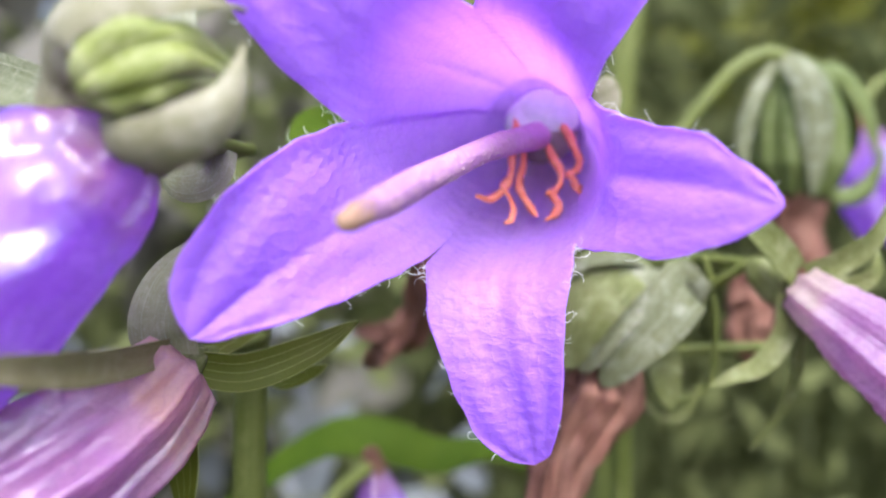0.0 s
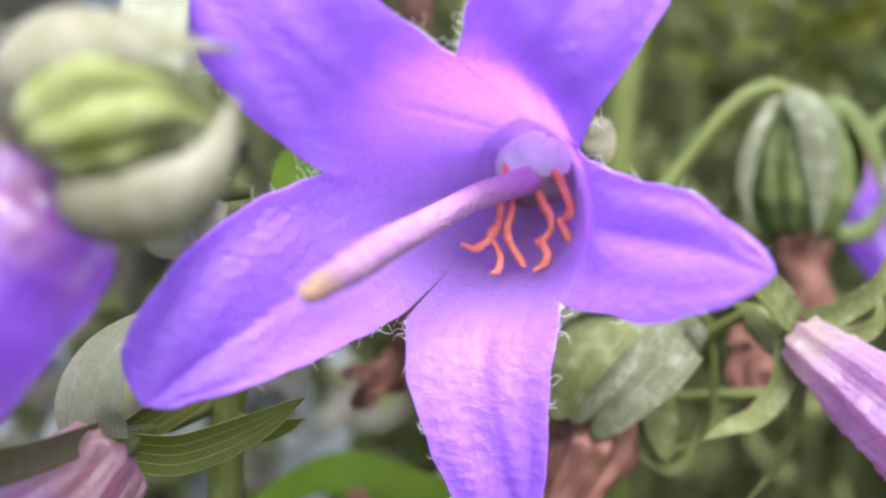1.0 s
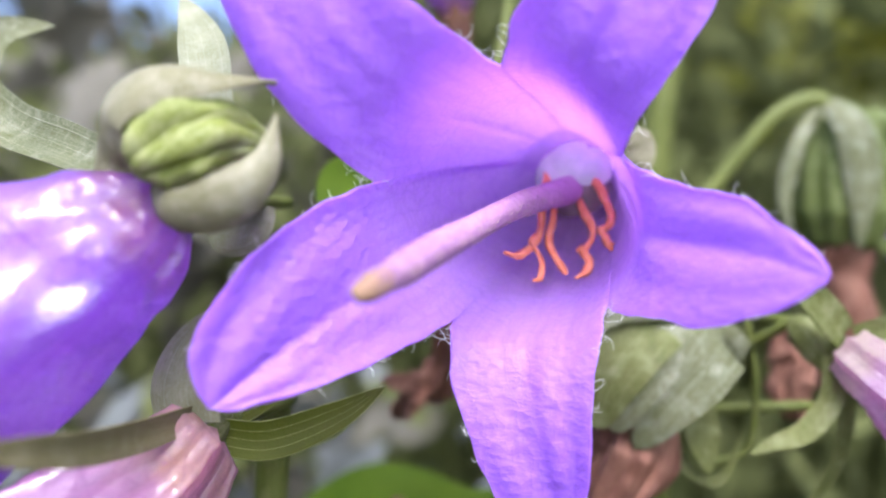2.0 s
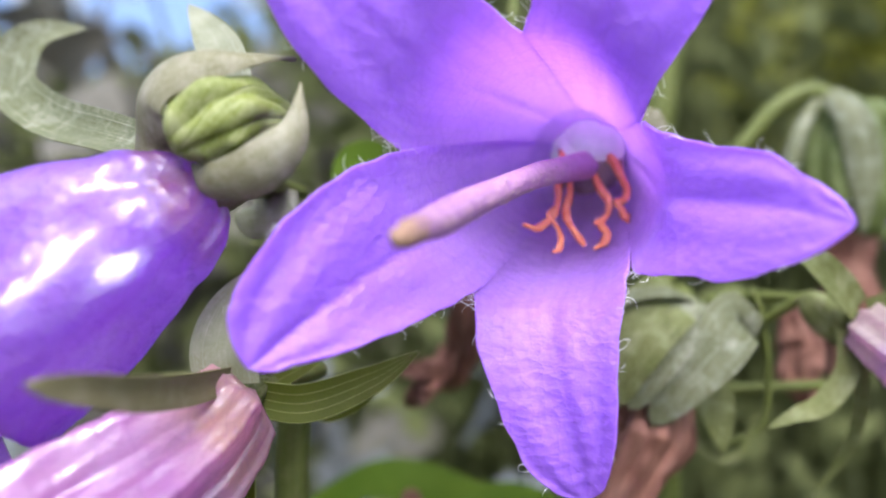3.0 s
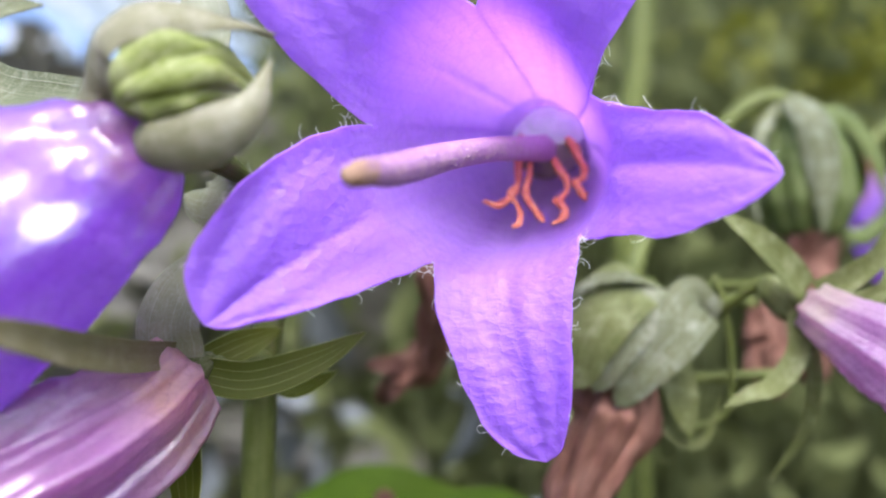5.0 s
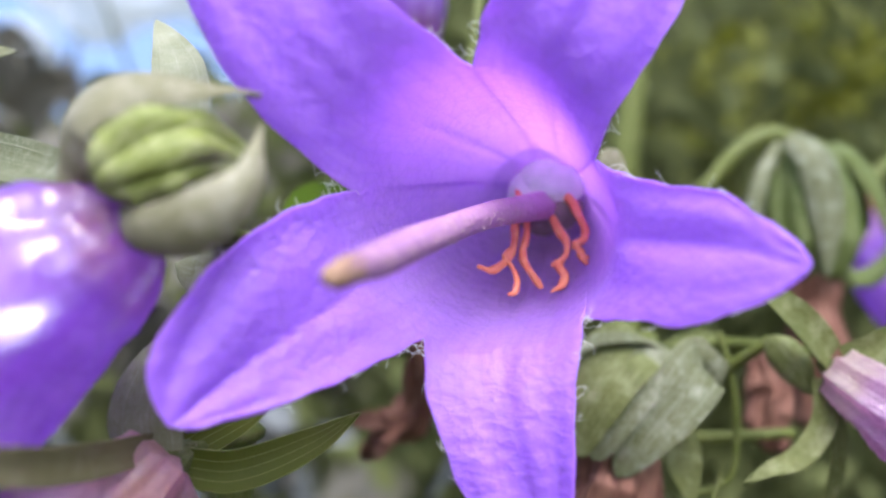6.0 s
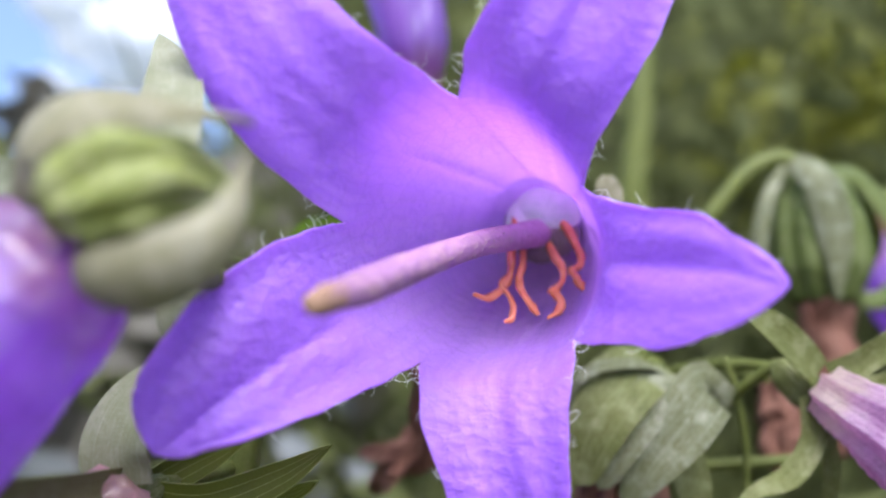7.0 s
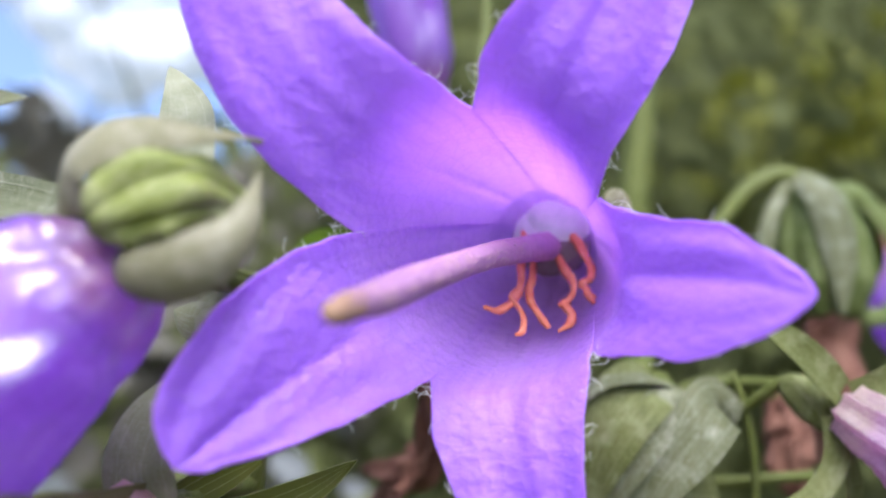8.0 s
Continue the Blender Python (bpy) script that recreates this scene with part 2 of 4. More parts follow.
def part(name, verts, faces, material, parent, label="", uvs=None, smooth=True, kind=""):
    """Link one mesh, drawn in centimetres, under a thing or under a part."""
    me = bpy.data.meshes.new(name)
    v = np.asarray(verts, float) * CM
    v[:, 2] += LIFT
    origin = Vector((0, 0, 0))
    up = parent
    while up is not None:
        origin += up.location
        up = up.parent
    v -= np.array(origin)
    me.from_pydata(v.tolist(), [], faces)
    if smooth:
        me.polygons.foreach_set("use_smooth", [True] * len(me.polygons))
    if uvs is not None:
        layer = me.uv_layers.new(name="UVMap")
        loops = np.zeros(len(me.loops), dtype=np.int32)
        me.loops.foreach_get("vertex_index", loops)
        layer.data.foreach_set("uv", np.asarray(uvs, float)[loops].ravel())
    me.materials.append(material)
    ob = new(name, me)
    ob.parent = parent
    return tagged(ob, label, kind=kind)


def unit(a):
    a = np.asarray(a, float)
    return a / (np.linalg.norm(a, axis=-1, keepdims=True) + 1e-12)


def grid_faces(nv, nu, start=0, flip=False):
    out = []
    for i in range(nv - 1):
        for j in range(nu - 1):
            a = start + i * nu + j
            q = (a, a + 1, a + nu + 1, a + nu)
            out.append(q[::-1] if flip else q)
    return out


def shell(pts, thick):
    """A grid of points (rows, columns, 3) as a closed thin body: verts, faces, uvs."""
    nv, nu, _ = pts.shape
    du, dv = np.gradient(pts, axis=1), np.gradient(pts, axis=0)
    nrm = unit(np.cross(du, dv))
    th = thick if isinstance(thick, np.ndarray) else np.full((nv, nu), thick)
    th = th[..., None] / 2
    top, low = pts + nrm * th, pts - nrm * th
    n = nv * nu
    faces = grid_faces(nv, nu) + grid_faces(nv, nu, n, True)
    ring = [j for j in range(nu)] + [i * nu + nu - 1 for i in range(1, nv)]
    ring += [(nv - 1) * nu + j for j in range(nu - 2, -1, -1)] + [i * nu for i in range(nv - 2, 0, -1)]
    both = np.concatenate([top.reshape(-1, 3), low.reshape(-1, 3)])
    uu, vv = np.meshgrid(np.linspace(0, 1, nu), np.linspace(0, 1, nv))
    uv = np.stack([uu, vv], -1).reshape(-1, 2)
    uv = np.concatenate([uv, uv])
    # the rim has points of its own, so that the faces keep their shading up to the edge
    rim = ring + [k + n for k in ring]
    m = len(ring)
    for k in range(m):
        a, b = 2 * n + k, 2 * n + (k + 1) % m
        faces.append((b, a, a + m, b + m))
    return np.concatenate([both, both[rim]]), faces, np.concatenate([uv, uv[rim]])


def spline(ctrl, n):
    """Points along a smooth curve through the control points."""
    c = np.asarray(ctrl, float)
    if len(c) == 2:
        return c[0] + (c[1] - c[0]) * np.linspace(0, 1, n)[:, None]
    e = np.concatenate([[2 * c[0] - c[1]], c, [2 * c[-1] - c[-2]]])
    out = []
    for s in np.linspace(0, len(c) - 1, n):
        i = min(int(s), len(c) - 2)
        t = s - i
        a, b, d, f = e[i : i + 4]
        out.append(0.5 * (2 * b + (d - a) * t + (2 * a - 5 * b + 4 * d - f) * t**2 + (3 * b - a - 3 * d + f) * t**3))
    return np.array(out)


def frames_along(line, hint=(0.3, -1.0, 0.2)):
    """Tangents and two cross directions carried along a line without twist."""
    tan = unit(np.gradient(line, axis=0))
    side = unit(np.cross(tan[0], hint))
    sides = []
    for t in tan:
        side = unit(side - t * (side @ t))
        sides.append(side)
    sides = np.array(sides)
    return tan, sides, np.cross(sides, tan)


def tube(name, ctrl, radii, material, parent, label="", n=10, rows=24, lobes=0, depth=0.0, ragged=0.0, twist=0.0, seed=1, sharp=1.0, fine=0.0):
    """A round or ribbed stalk with rounded ends along a smooth line."""
    line = spline(ctrl, rows)
    tan, a, b = frames_along(line)
    r = np.interp(np.linspace(0, 1, rows), np.linspace(0, 1, len(radii)), radii)
    first, last = line[0] - tan[0] * r[0] * 0.5, line[-1] + tan[-1] * r[-1] * 0.5
    rng = np.random.RandomState(seed)
    wob = rng.normal(size=(rows, 5))
    ang = np.linspace(0, 2 * np.pi, n, endpoint=False)
    pts = []
    for i in range(rows):
        q = ang + twist * i / rows
        rad = r[i] * (1 + depth * (np.abs(np.cos(q * lobes / 2)) ** sharp - 0.5) if lobes else np.ones(n))
        if fine:
            rad = rad * (1 + fine * np.cos(lobes * 4 * q + 0.8 * np.sin(5.0 * i / rows)))
        if ragged:
            for h in range(2, 6):
                rad = rad * (1 + ragged / h * np.cos(h * q + wob[0, h - 2] * 3 + 1.4 * np.sin(7.0 * i / rows * (1 + 0.3 * h) + wob[1, h - 2] * 3)))
            rad = rad * (1 + 0.3 * ragged * np.sin(11.0 * i / rows + wob[2, 0]))
        pts.append(line[i] + a[i] * (np.cos(q) * rad)[:, None] + b[i] * (np.sin(q) * rad)[:, None])
    verts = np.concatenate([np.array(pts).reshape(-1, 3), [first], [last]])
    faces = []
    for i in range(rows - 1):
        for j in range(n):
            k = (j + 1) % n
            faces.append((i * n + j, i * n + k, (i + 1) * n + k, (i + 1) * n + j))
    c0, c1 = rows * n, rows * n + 1
    for j in range(n):
        k = (j + 1) % n
        faces.append((c0, k, j))
        faces.append((c1, (rows - 1) * n + j, (rows - 1) * n + k))
    uu, vv = np.meshgrid(np.linspace(0, 1, n), np.linspace(0, 1, rows))
    uv = np.concatenate([np.stack([uu, vv], -1).reshape(-1, 2), [[0.5, 0], [0.5, 1]]])
    return part(name, verts, faces, material, parent, label, uv)


def blade(name, ctrl, width, face, material, parent, label="", cup=0.25, thick=0.03, shape=(0.75, 0.5), twist=0.0, rows=22, cols=10, wave=0.0, tip=0.8, rib=0.0):
    """A leaf or sepal: a spine, a greatest width, the way its face looks, how far it is cupped.
    shape: the width at the base, as a share of the greatest, and where along the spine the greatest lies."""
    line = spline(ctrl, rows)
    tan = unit(np.gradient(line, axis=0))
    s = np.linspace(0, 1, rows)
    f = np.asarray(face, float)
    side = unit(np.cross(tan, f))
    nrm = np.cross(side, tan)
    tw = (s * twist)[:, None]
    side, nrm = side * np.cos(tw) + nrm * np.sin(tw), nrm * np.cos(tw) - side * np.sin(tw)
    base, peak = shape
    w = np.where(s < peak, base + (1 - base) * np.sin(np.clip(s / peak, 0, 1) * np.pi / 2), np.cos(np.clip((s - peak) / (1.0 - peak), 0, 1) * np.pi / 2) ** tip)
    w = np.maximum(w, 0.03) * width / 2
    u = np.linspace(-1, 1, cols)
    lift = cup * u**2 + wave * np.sin(s * 9)[:, None] * u - rib * np.exp(-((u / 0.12) ** 2))
    pts = line[:, None] + side[:, None] * (u[None] * w[:, None])[..., None] + nrm[:, None] * (lift * w[:, None])[..., None]
    th = thick * (1.05 - 0.75 * np.abs(u)[None] ** 3) * np.ones((rows, 1))
    v, fc, uv = shell(pts, th)
    return part(name, v, fc, material, parent, label, uv)


def hairs(name, roots, ways, parent, length=0.07, radius=0.0035, seed=3):
    """Fine curled hairs as one mesh."""
    rng = np.random.RandomState(seed)
    verts, faces = [], []
    for p, w in zip(roots, ways):
        w = unit(w + rng.normal(scale=0.45, size=3))
        bend = rng.normal(size=3)
        bend = unit(bend - w * (bend @ w))
        ln, curl = length * rng.uniform(0.5, 1.4), rng.uniform(0.6, 3.4)
        a = np.cross(w, bend)
        q, s0 = p - w * 0.05 * ln, len(verts)
        for k in range(7):
            way = w * math.cos(curl * k / 6) + bend * math.sin(curl * k / 6)
            b, r = np.cross(a, way), radius * (1 - 0.11 * k)
            verts += [q + a * r, q - a * r * 0.5 + b * r * 0.87, q - a * r * 0.5 - b * r * 0.87]
            q = q + way * ln / 6
        for k in range(6):
            for j in range(3):
                i0, i1 = s0 + 3 * k + j, s0 + 3 * k + (j + 1) % 3
                faces.append((i0, i1, i1 + 3, i0 + 3))
        faces.append((s0 + 18, s0 + 19, s0 + 20))
    return part(name, verts, faces, HAIR, parent, "fine white hairs", kind="stuff")


# ---- the open bellflower ----
THROAT = np.array([0.88, 2.15, 0.72])
NOTCHES = dict(left=(-0.50, 0.50, 0.52), low=(-0.07, 0.70, -0.35), right=(0.88, 0.53, -0.20), up=(0.95, 0.55, 0.72), top=(0.20, 0.31, 1.21))
CENTRE = np.mean([NOTCHES[k] for k in NOTCHES], axis=0)


def around(a, b, u):
    """The ring of the bell's mouth between two notches, u from -1 to 1, from the mouth's centre."""
    da, db = np.array(a) - CENTRE, np.array(b) - CENTRE
    la, lb = np.linalg.norm(da), np.linalg.norm(db)
    t = (np.asarray(u) + 1) / 2
    om = np.arccos(np.clip((da / la) @ (db / lb), -1, 1))
    d = (np.sin((1 - t) * om)[:, None] * da / la + np.sin(t * om)[:, None] * db / lb) / np.sin(om)
    return d * (la + (lb - la) * t)[:, None]


def profile(shares, v, blunt=0.7):
    """A half-width along a lobe, from its foot to its tip, through even steps; blunt: 0.5 closes it round, 1 to a point."""
    e = np.array([2 * shares[0] - shares[1], *shares, 0.0, -shares[-1]])
    x = v * len(shares)
    if x > len(shares) - 1:
        return max(0.0009, shares[-1] * (1 - (x - len(shares) + 1) ** (2.2 - blunt)) ** blunt)
    i = min(int(x), len(shares) - 1)
    t = x - i
    p, q, r, o = e[i : i + 4]
    return max(0.0009, 0.5 * (2 * q + (r - p) * t + (2 * p - 5 * q + 4 * r - o) * t**2 + (3 * q - p - 3 * r + o) * t**3))


def petal_grid(a, b, tip, drop, sides, fold=0.10, ridge=0.03, curl=0.0, seed=1, crease=0.0, start=0.30, lead=0.36, lap=0.0, blunt=0.7):
    """Points of one fifth of the bell with its free lobe. drop: how the lobe arrives at its tip.
    sides: the half-widths along the half towards a and the half towards b."""
    a, b, tip = np.array(a), np.array(b), np.array(tip)
    cols = 37
    u = np.linspace(-1, 1, cols)
    ring = around(a, b, u)
    rows = []
    nt = 22
    for n, v in enumerate(np.linspace(0.0, 1, nt)):
        r = (0.02, 0.16)[n] if n < 2 else 0.30 + 0.70 * v ** np.clip(0.56 + 0.30 * unit(ring)[:, 2:], 0.45, 0.85)
        over = u * (1 + lap * (1 - v) ** 0.4)
        wide = around(a, b, over) * (1 + 0.006 * (np.abs(over) > 1))[:, None]
        groove = 0.018 * (np.exp(-((u / 0.08) ** 2)) * np.sin(v * np.pi))[:, None] * unit(ring)
        rows.append(THROAT + (CENTRE - THROAT) * v + wide * r - groove)
    m = CENTRE + ring[cols // 2]
    t0 = unit(rows[-1][cols // 2] - rows[-3][cols // 2])
    span = np.linalg.norm(tip - m)
    c1, c2 = m + t0 * span * start, tip - unit(np.array(drop)) * span * lead
    chord = unit(b - a)
    rel = CENTRE + ring - m
    lat = rel @ chord
    rest = rel - lat[:, None] * chord
    rng = np.random.RandomState(seed)
    ph = rng.uniform(0, 6, 6)
    nl = 56
    for v in (np.linspace(0, 1, nl) ** 0.85)[1:]:
        c = (1 - v) ** 3 * m + 3 * (1 - v) ** 2 * v * c1 + 3 * (1 - v) * v**2 * c2 + v**3 * tip
        t = unit(3 * (1 - v) ** 2 * (c1 - m) + 6 * (1 - v) * v * (c2 - c1) + 3 * v**2 * (tip - c2))
        k = min(1, v * 2.5)
        side = unit(chord - k * (chord @ t) * t)
        face = unit(np.cross(side, t))
        w = np.where(u < 0, profile(sides[0], v, blunt), profile(sides[1], v, blunt))
        g = min(1, v * 4)
        uc = u - crease * g
        wob = 0.016 * np.sin(3.1 * u + 5 * v + ph[0]) + 0.012 * np.sin(7 * v + ph[1] + 2 * u) + 0.010 * np.sin(11 * u * v + ph[2]) + 0.010 * np.sin(8.5 * u + 1.5 * np.sin(4 * v) + ph[5])
        lift = g * (fold * (np.sqrt(uc * uc + 0.03) - 0.17) + ridge * np.exp(-((uc / 0.12) ** 2)) * (1 - v) + curl * v * u * u + wob)
        edge = 1 + 0.008 * np.sin(23 * v + ph[3] + 2 * u) + 0.008 * np.sin(41 * v + ph[4])
        rows.append(c + side * (lat * w * edge)[:, None] + rest * (1 - v) ** 2.2 + face * (lift * max(0.0, 1 - v**8))[:, None])
    return np.array(rows), nt, nl, rng


def petal(parent, a, b, tip, drop, sides, skin=None, **shape):
    pts, nt, nl, rng = petal_grid(a, b, tip, drop, sides, **shape)
    cols = pts.shape[1]
    vv, ff, uv = shell(pts, 0.022)
    ob = part("petal", vv, ff, skin or VIOLET, parent, "", uv)
    roots, ways = [], []
    for j in (0, cols - 1):
        for i in range(nt - 1, nt + nl - 4):
            inner = pts[i, 2 if j == 0 else cols - 3]
            for _ in range(2 if i < nt + 7 else 1):
                if rng.uniform() < (0.36 if i < nt + 7 else 0.17):
                    roots.append(pts[i, j] + (pts[i + 1, j] - pts[i, j]) * rng.uniform())
                    ways.append(unit(pts[i, j] - inner) * 0.8 + unit(pts[i + 1, j] - pts[i, j]) * rng.uniform(-0.7, 0.9))
    hairs("margin_hairs", np.array(roots), np.array(ways), ob, 0.095, 0.0025, shape.get("seed", 1))
    return ob


def open_bellflower():
    f = thing("bellflower", THROAT, "open violet bellflower with five spread pointed lobes and hairy margins", "flower")
    N = NOTCHES
    left = petal(f, N["left"], N["low"], (-1.33, -0.19, -0.71), (-0.62, -0.30, -0.72), ((1.0, 1.036, 1.064, 1.075, 1.062, 1.018, 0.938, 0.823, 0.641), (1.0, 0.976, 0.939, 0.891, 0.83, 0.752, 0.648, 0.504, 0.307)), VIOLET_CRINKLED, fold=-0.05, ridge=0.035, curl=-0.03, seed=1, crease=0.14, lap=0.05)
    petal(f, N["low"], N["right"], (0.646, 0.54, -1.637), (0.16, 0.46, -1.0), ((1.0, 0.942, 0.956, 0.942, 0.883, 0.839, 0.766, 0.678, 0.43), (1.0, 0.956, 0.912, 0.81, 0.708, 0.62, 0.517, 0.4, 0.254)), VIOLET_CRINKLED, fold=-0.05, ridge=0.02, curl=-0.04, seed=2, lap=0.02)
    right = petal(f, N["right"], N["up"], (1.774, -0.38, 0.070), (0.9, -0.4, -0.30), ((1.0, 1.0, 0.956, 0.898, 0.883, 0.883, 0.781, 0.61, 0.40), (1.0, 0.898, 0.854, 0.781, 0.722, 0.708, 0.649, 0.459, 0.28)), fold=-0.03, ridge=0.04, curl=0.05, seed=3, crease=0.02, lap=0.03, blunt=0.95)
    petal(f, N["up"], N["top"], (1.22, -0.10, 2.50), (0.15, -0.1, 1.0), ((1.0, 0.942, 0.971, 1.059, 1.088, 1.103, 1.088, 0.942, 0.55), (1.0, 0.927, 0.956, 0.927, 0.869, 0.766, 0.62, 0.46, 0.30)), fold=0.12, ridge=0.04, curl=-0.05, seed=4, start=0.48)
    petal(f, N["top"], N["left"], (-1.35, -0.15, 2.45), (-0.35, -0.2, 1.0), ((1.0, 1.0, 0.956, 0.912, 0.83, 0.80, 0.75, 0.62, 0.42), (1.0, 0.927, 0.883, 0.869, 0.869, 0.81, 0.752, 0.58, 0.38)), fold=0.09, ridge=0.03, curl=-0.05, seed=5, start=0.48)
    spine = [(0.93, 1.98, 0.590), (0.80, 1.62, 0.545), (0.567, 1.22, 0.478), (0.328, 0.82, 0.405), (0.05, 0.25, 0.275), (-0.165, -0.12, 0.165), (-0.302, -0.42, 0.085), (-0.385, -0.66, 0.050), (-0.425, -0.76, 0.030)]
    s = tube("style", spine, [0.13, 0.105, 0.090, 0.084, 0.084, 0.088, 0.083, 0.064, 0.062], STYLE, f, "pale pink downy style", 24, 80, ragged=0.07)
    tube("stigma", [(-0.375, -0.63, 0.050), (-0.42, -0.745, 0.028), (-0.452, -0.79, 0.004), (-0.462, -0.80, -0.022)], [0.064, 0.066, 0.056, 0.034], STIGMA, s, "cream stigma tip", 18, 18, ragged=0.14)
    rng = np.random.RandomState(5)
    line = spline(spine, 100)[20:82]
    vs, fs = [], []
    for i in range(600):
        p = line[int(rng.beta(1.1, 1.7) * (len(line) - 1))]
        o = unit(np.array([rng.normal(0.25, 0.5), -0.75 + rng.normal(0, 0.35), -0.35 + rng.normal(0, 0.5)])) * rng.uniform(0.086, 0.098)
        r = rng.uniform(0.003, 0.007)
        b0 = len(vs)
        for d in ((1, 0, 0), (-1, 0, 0), (0, 1, 0), (0, -1, 0), (0, 0, 1), (0, 0, -1)):
            vs.append(p + o + np.array(d) * r)
        for q in ((0, 2, 4), (2, 1, 4), (1, 3, 4), (3, 0, 4), (2, 0, 5), (1, 2, 5), (3, 1, 5), (0, 3, 5)):
            fs.append(tuple(b0 + k for k in q))
    part("pollen", vs, fs, POLLEN, s, "cream pollen grains", kind="stuff")
    # the domed white disc at the foot of the style, under the broad feet of the filaments
    ax = unit(CENTRE - THROAT)
    foot = np.array([0.85, 1.80, 0.62])
    tube("nectar_disc", [THROAT, foot - ax * 0.06, foot + ax * 0.08, foot + ax * 0.17, foot + ax * 0.23], [0.24, 0.25, 0.23, 0.16, 0.06], DISC_DULL, f, "greyish domed nectar disc", 40, 20, lobes=5, depth=0.06)
    # the lower feet are dull grey-brown, the dome's lower shading put into their colour
    for ang, skin, reach in ((100, DISC, 1.0), (165, DISC, 1.0), (35, DISC, 0.9), (-35, DISC_DULL, 0.8), (-110, DISC_DULL, 0.7)):
        out = np.array([math.cos(radians(ang)), 0.0, math.sin(radians(ang))])
        out = unit(out - ax * (out @ ax))
        blade("filament_foot", [foot - ax * 0.20 + out * 0.275, foot + ax * 0.02 + out * 0.285, foot + ax * 0.14 + out * 0.235, foot + ax * 0.22 + out * 0.13, foot + ax * 0.25 + out * (1 - reach) * 0.2], 0.30, out + ax * 0.6, skin, f, "whitish scale-like filament foot" if skin is DISC else "dull grey-brown filament foot with the dome's shading in its colour", -0.35, 0.02, (0.8, 0.35), rows=16)
    # withered orange stamens hang from the disc
    hang = [
        ([(0.634, 1.72, 0.729), (0.633, 1.66, 0.622), (0.586, 1.52, 0.424), (0.577, 1.46, 0.284), (0.541, 1.38, 0.177), (0.468, 1.30, 0.105), (0.388, 1.24, 0.063), (0.292, 1.18, 0.090)], 0.030),
        ([(0.553, 1.42, 0.232), (0.492, 1.32, 0.156), (0.536, 1.27, 0.081), (0.562, 1.22, -0.01), (0.541, 1.17, -0.083), (0.492, 1.13, -0.100)], 0.020),
        ([(0.676, 1.56, 0.451), (0.659, 1.46, 0.302), (0.623, 1.40, 0.207), (0.637, 1.34, 0.106), (0.688, 1.28, 0.015), (0.731, 1.22, -0.057)], 0.027),
        ([(0.857, 1.60, 0.48), (0.894, 1.52, 0.373), (0.941, 1.45, 0.278), (0.929, 1.40, 0.175), (0.865, 1.34, 0.107), (0.903, 1.28, 0.025), (0.866, 1.23, -0.04), (0.792, 1.18, -0.08)], 0.027),
        ([(0.905, 1.38, 0.140), (0.86, 1.36, 0.112), (0.822, 1.34, 0.103)], 0.028),
        ([(0.916, 1.62, 0.637), (0.989, 1.56, 0.585), (1.041, 1.52, 0.478), (1.079, 1.47, 0.364), (1.052, 1.42, 0.278), (0.98, 1.40, 0.26)], 0.029),
        ([(0.992, 1.41, 0.269), (1.029, 1.37, 0.193), (1.065, 1.33, 0.109)], 0.026),
    ]
    for i, (h, r) in enumerate(hang):
        tube("stamen", h, [r * 0.8, r * 1.05, r, r * 1.1, r * 0.95, r * 1.1, r * 0.55], ANTHER, f, "shrivelled orange stamen", 10, 34, ragged=0.30, seed=20 + i)
    # green calyx behind the bell
    back = THROAT - ax * 0.25
    tube("calyx", [back - ax * 0.45, back - ax * 0.22, back - ax * 0.02], [0.12, 0.22, 0.22], SEPAL, f, "", 16, 12, lobes=10, depth=0.12)
    blade("sepal", [(1.25, 2.5, 0.58), (1.38, 2.20, 0.74), (1.43, 2.15, 0.90), (1.40, 2.12, 1.06)], 0.27, (0.1, -1, 0.2), SEPAL_TAN, f, "pale downy sepal", 0.2, 0.03, (0.8, 0.5), tip=0.35)
    blade("sepal", [(0.70, 2.6, 0.60), (0.40, 2.3, 0.2), (0.12, 1.8, -0.25), (0.0, 1.4, -0.52)], 0.28, (-0.3, -1, -0.4), SEPAL, f, "", 0.3)
    blade("sepal", [(1.0, 2.6, 0.55), (1.3, 2.3, 0.20), (1.42, 2.0, 0.0)], 0.28, (0.3, -1, -0.3), SEPAL, f, "", 0.3)
    tube("stalk", [back - ax * 0.40, (0.3, 3.2, 0.8), (-0.6, 3.0, 0.3), (-1.42, 1.75, -0.2)], [0.08, 0.07, 0.08], STEM, f, "", 10, 20)
    return f, left, right


FLOWER, PETAL_LEFT, PETAL_RIGHT = open_bellflower()


# ---- the plant's stems ----
def stem(ctrl, radii, label, leaves, lobes=5):
    s = thing("plant_stem", ctrl[0], label, "stem", "stems of the bellflower plants")
    tube("stalk", ctrl, radii, STEM, s, "", 14, 60, lobes=lobes, depth=0.12)
    for spine, width in leaves:
        blade("leaf", spine, width, (0.1, -1, 0.4), LEAF, s, "narrow green stem leaf", 0.25, 0.03, (0.5, 0.4))
    return s


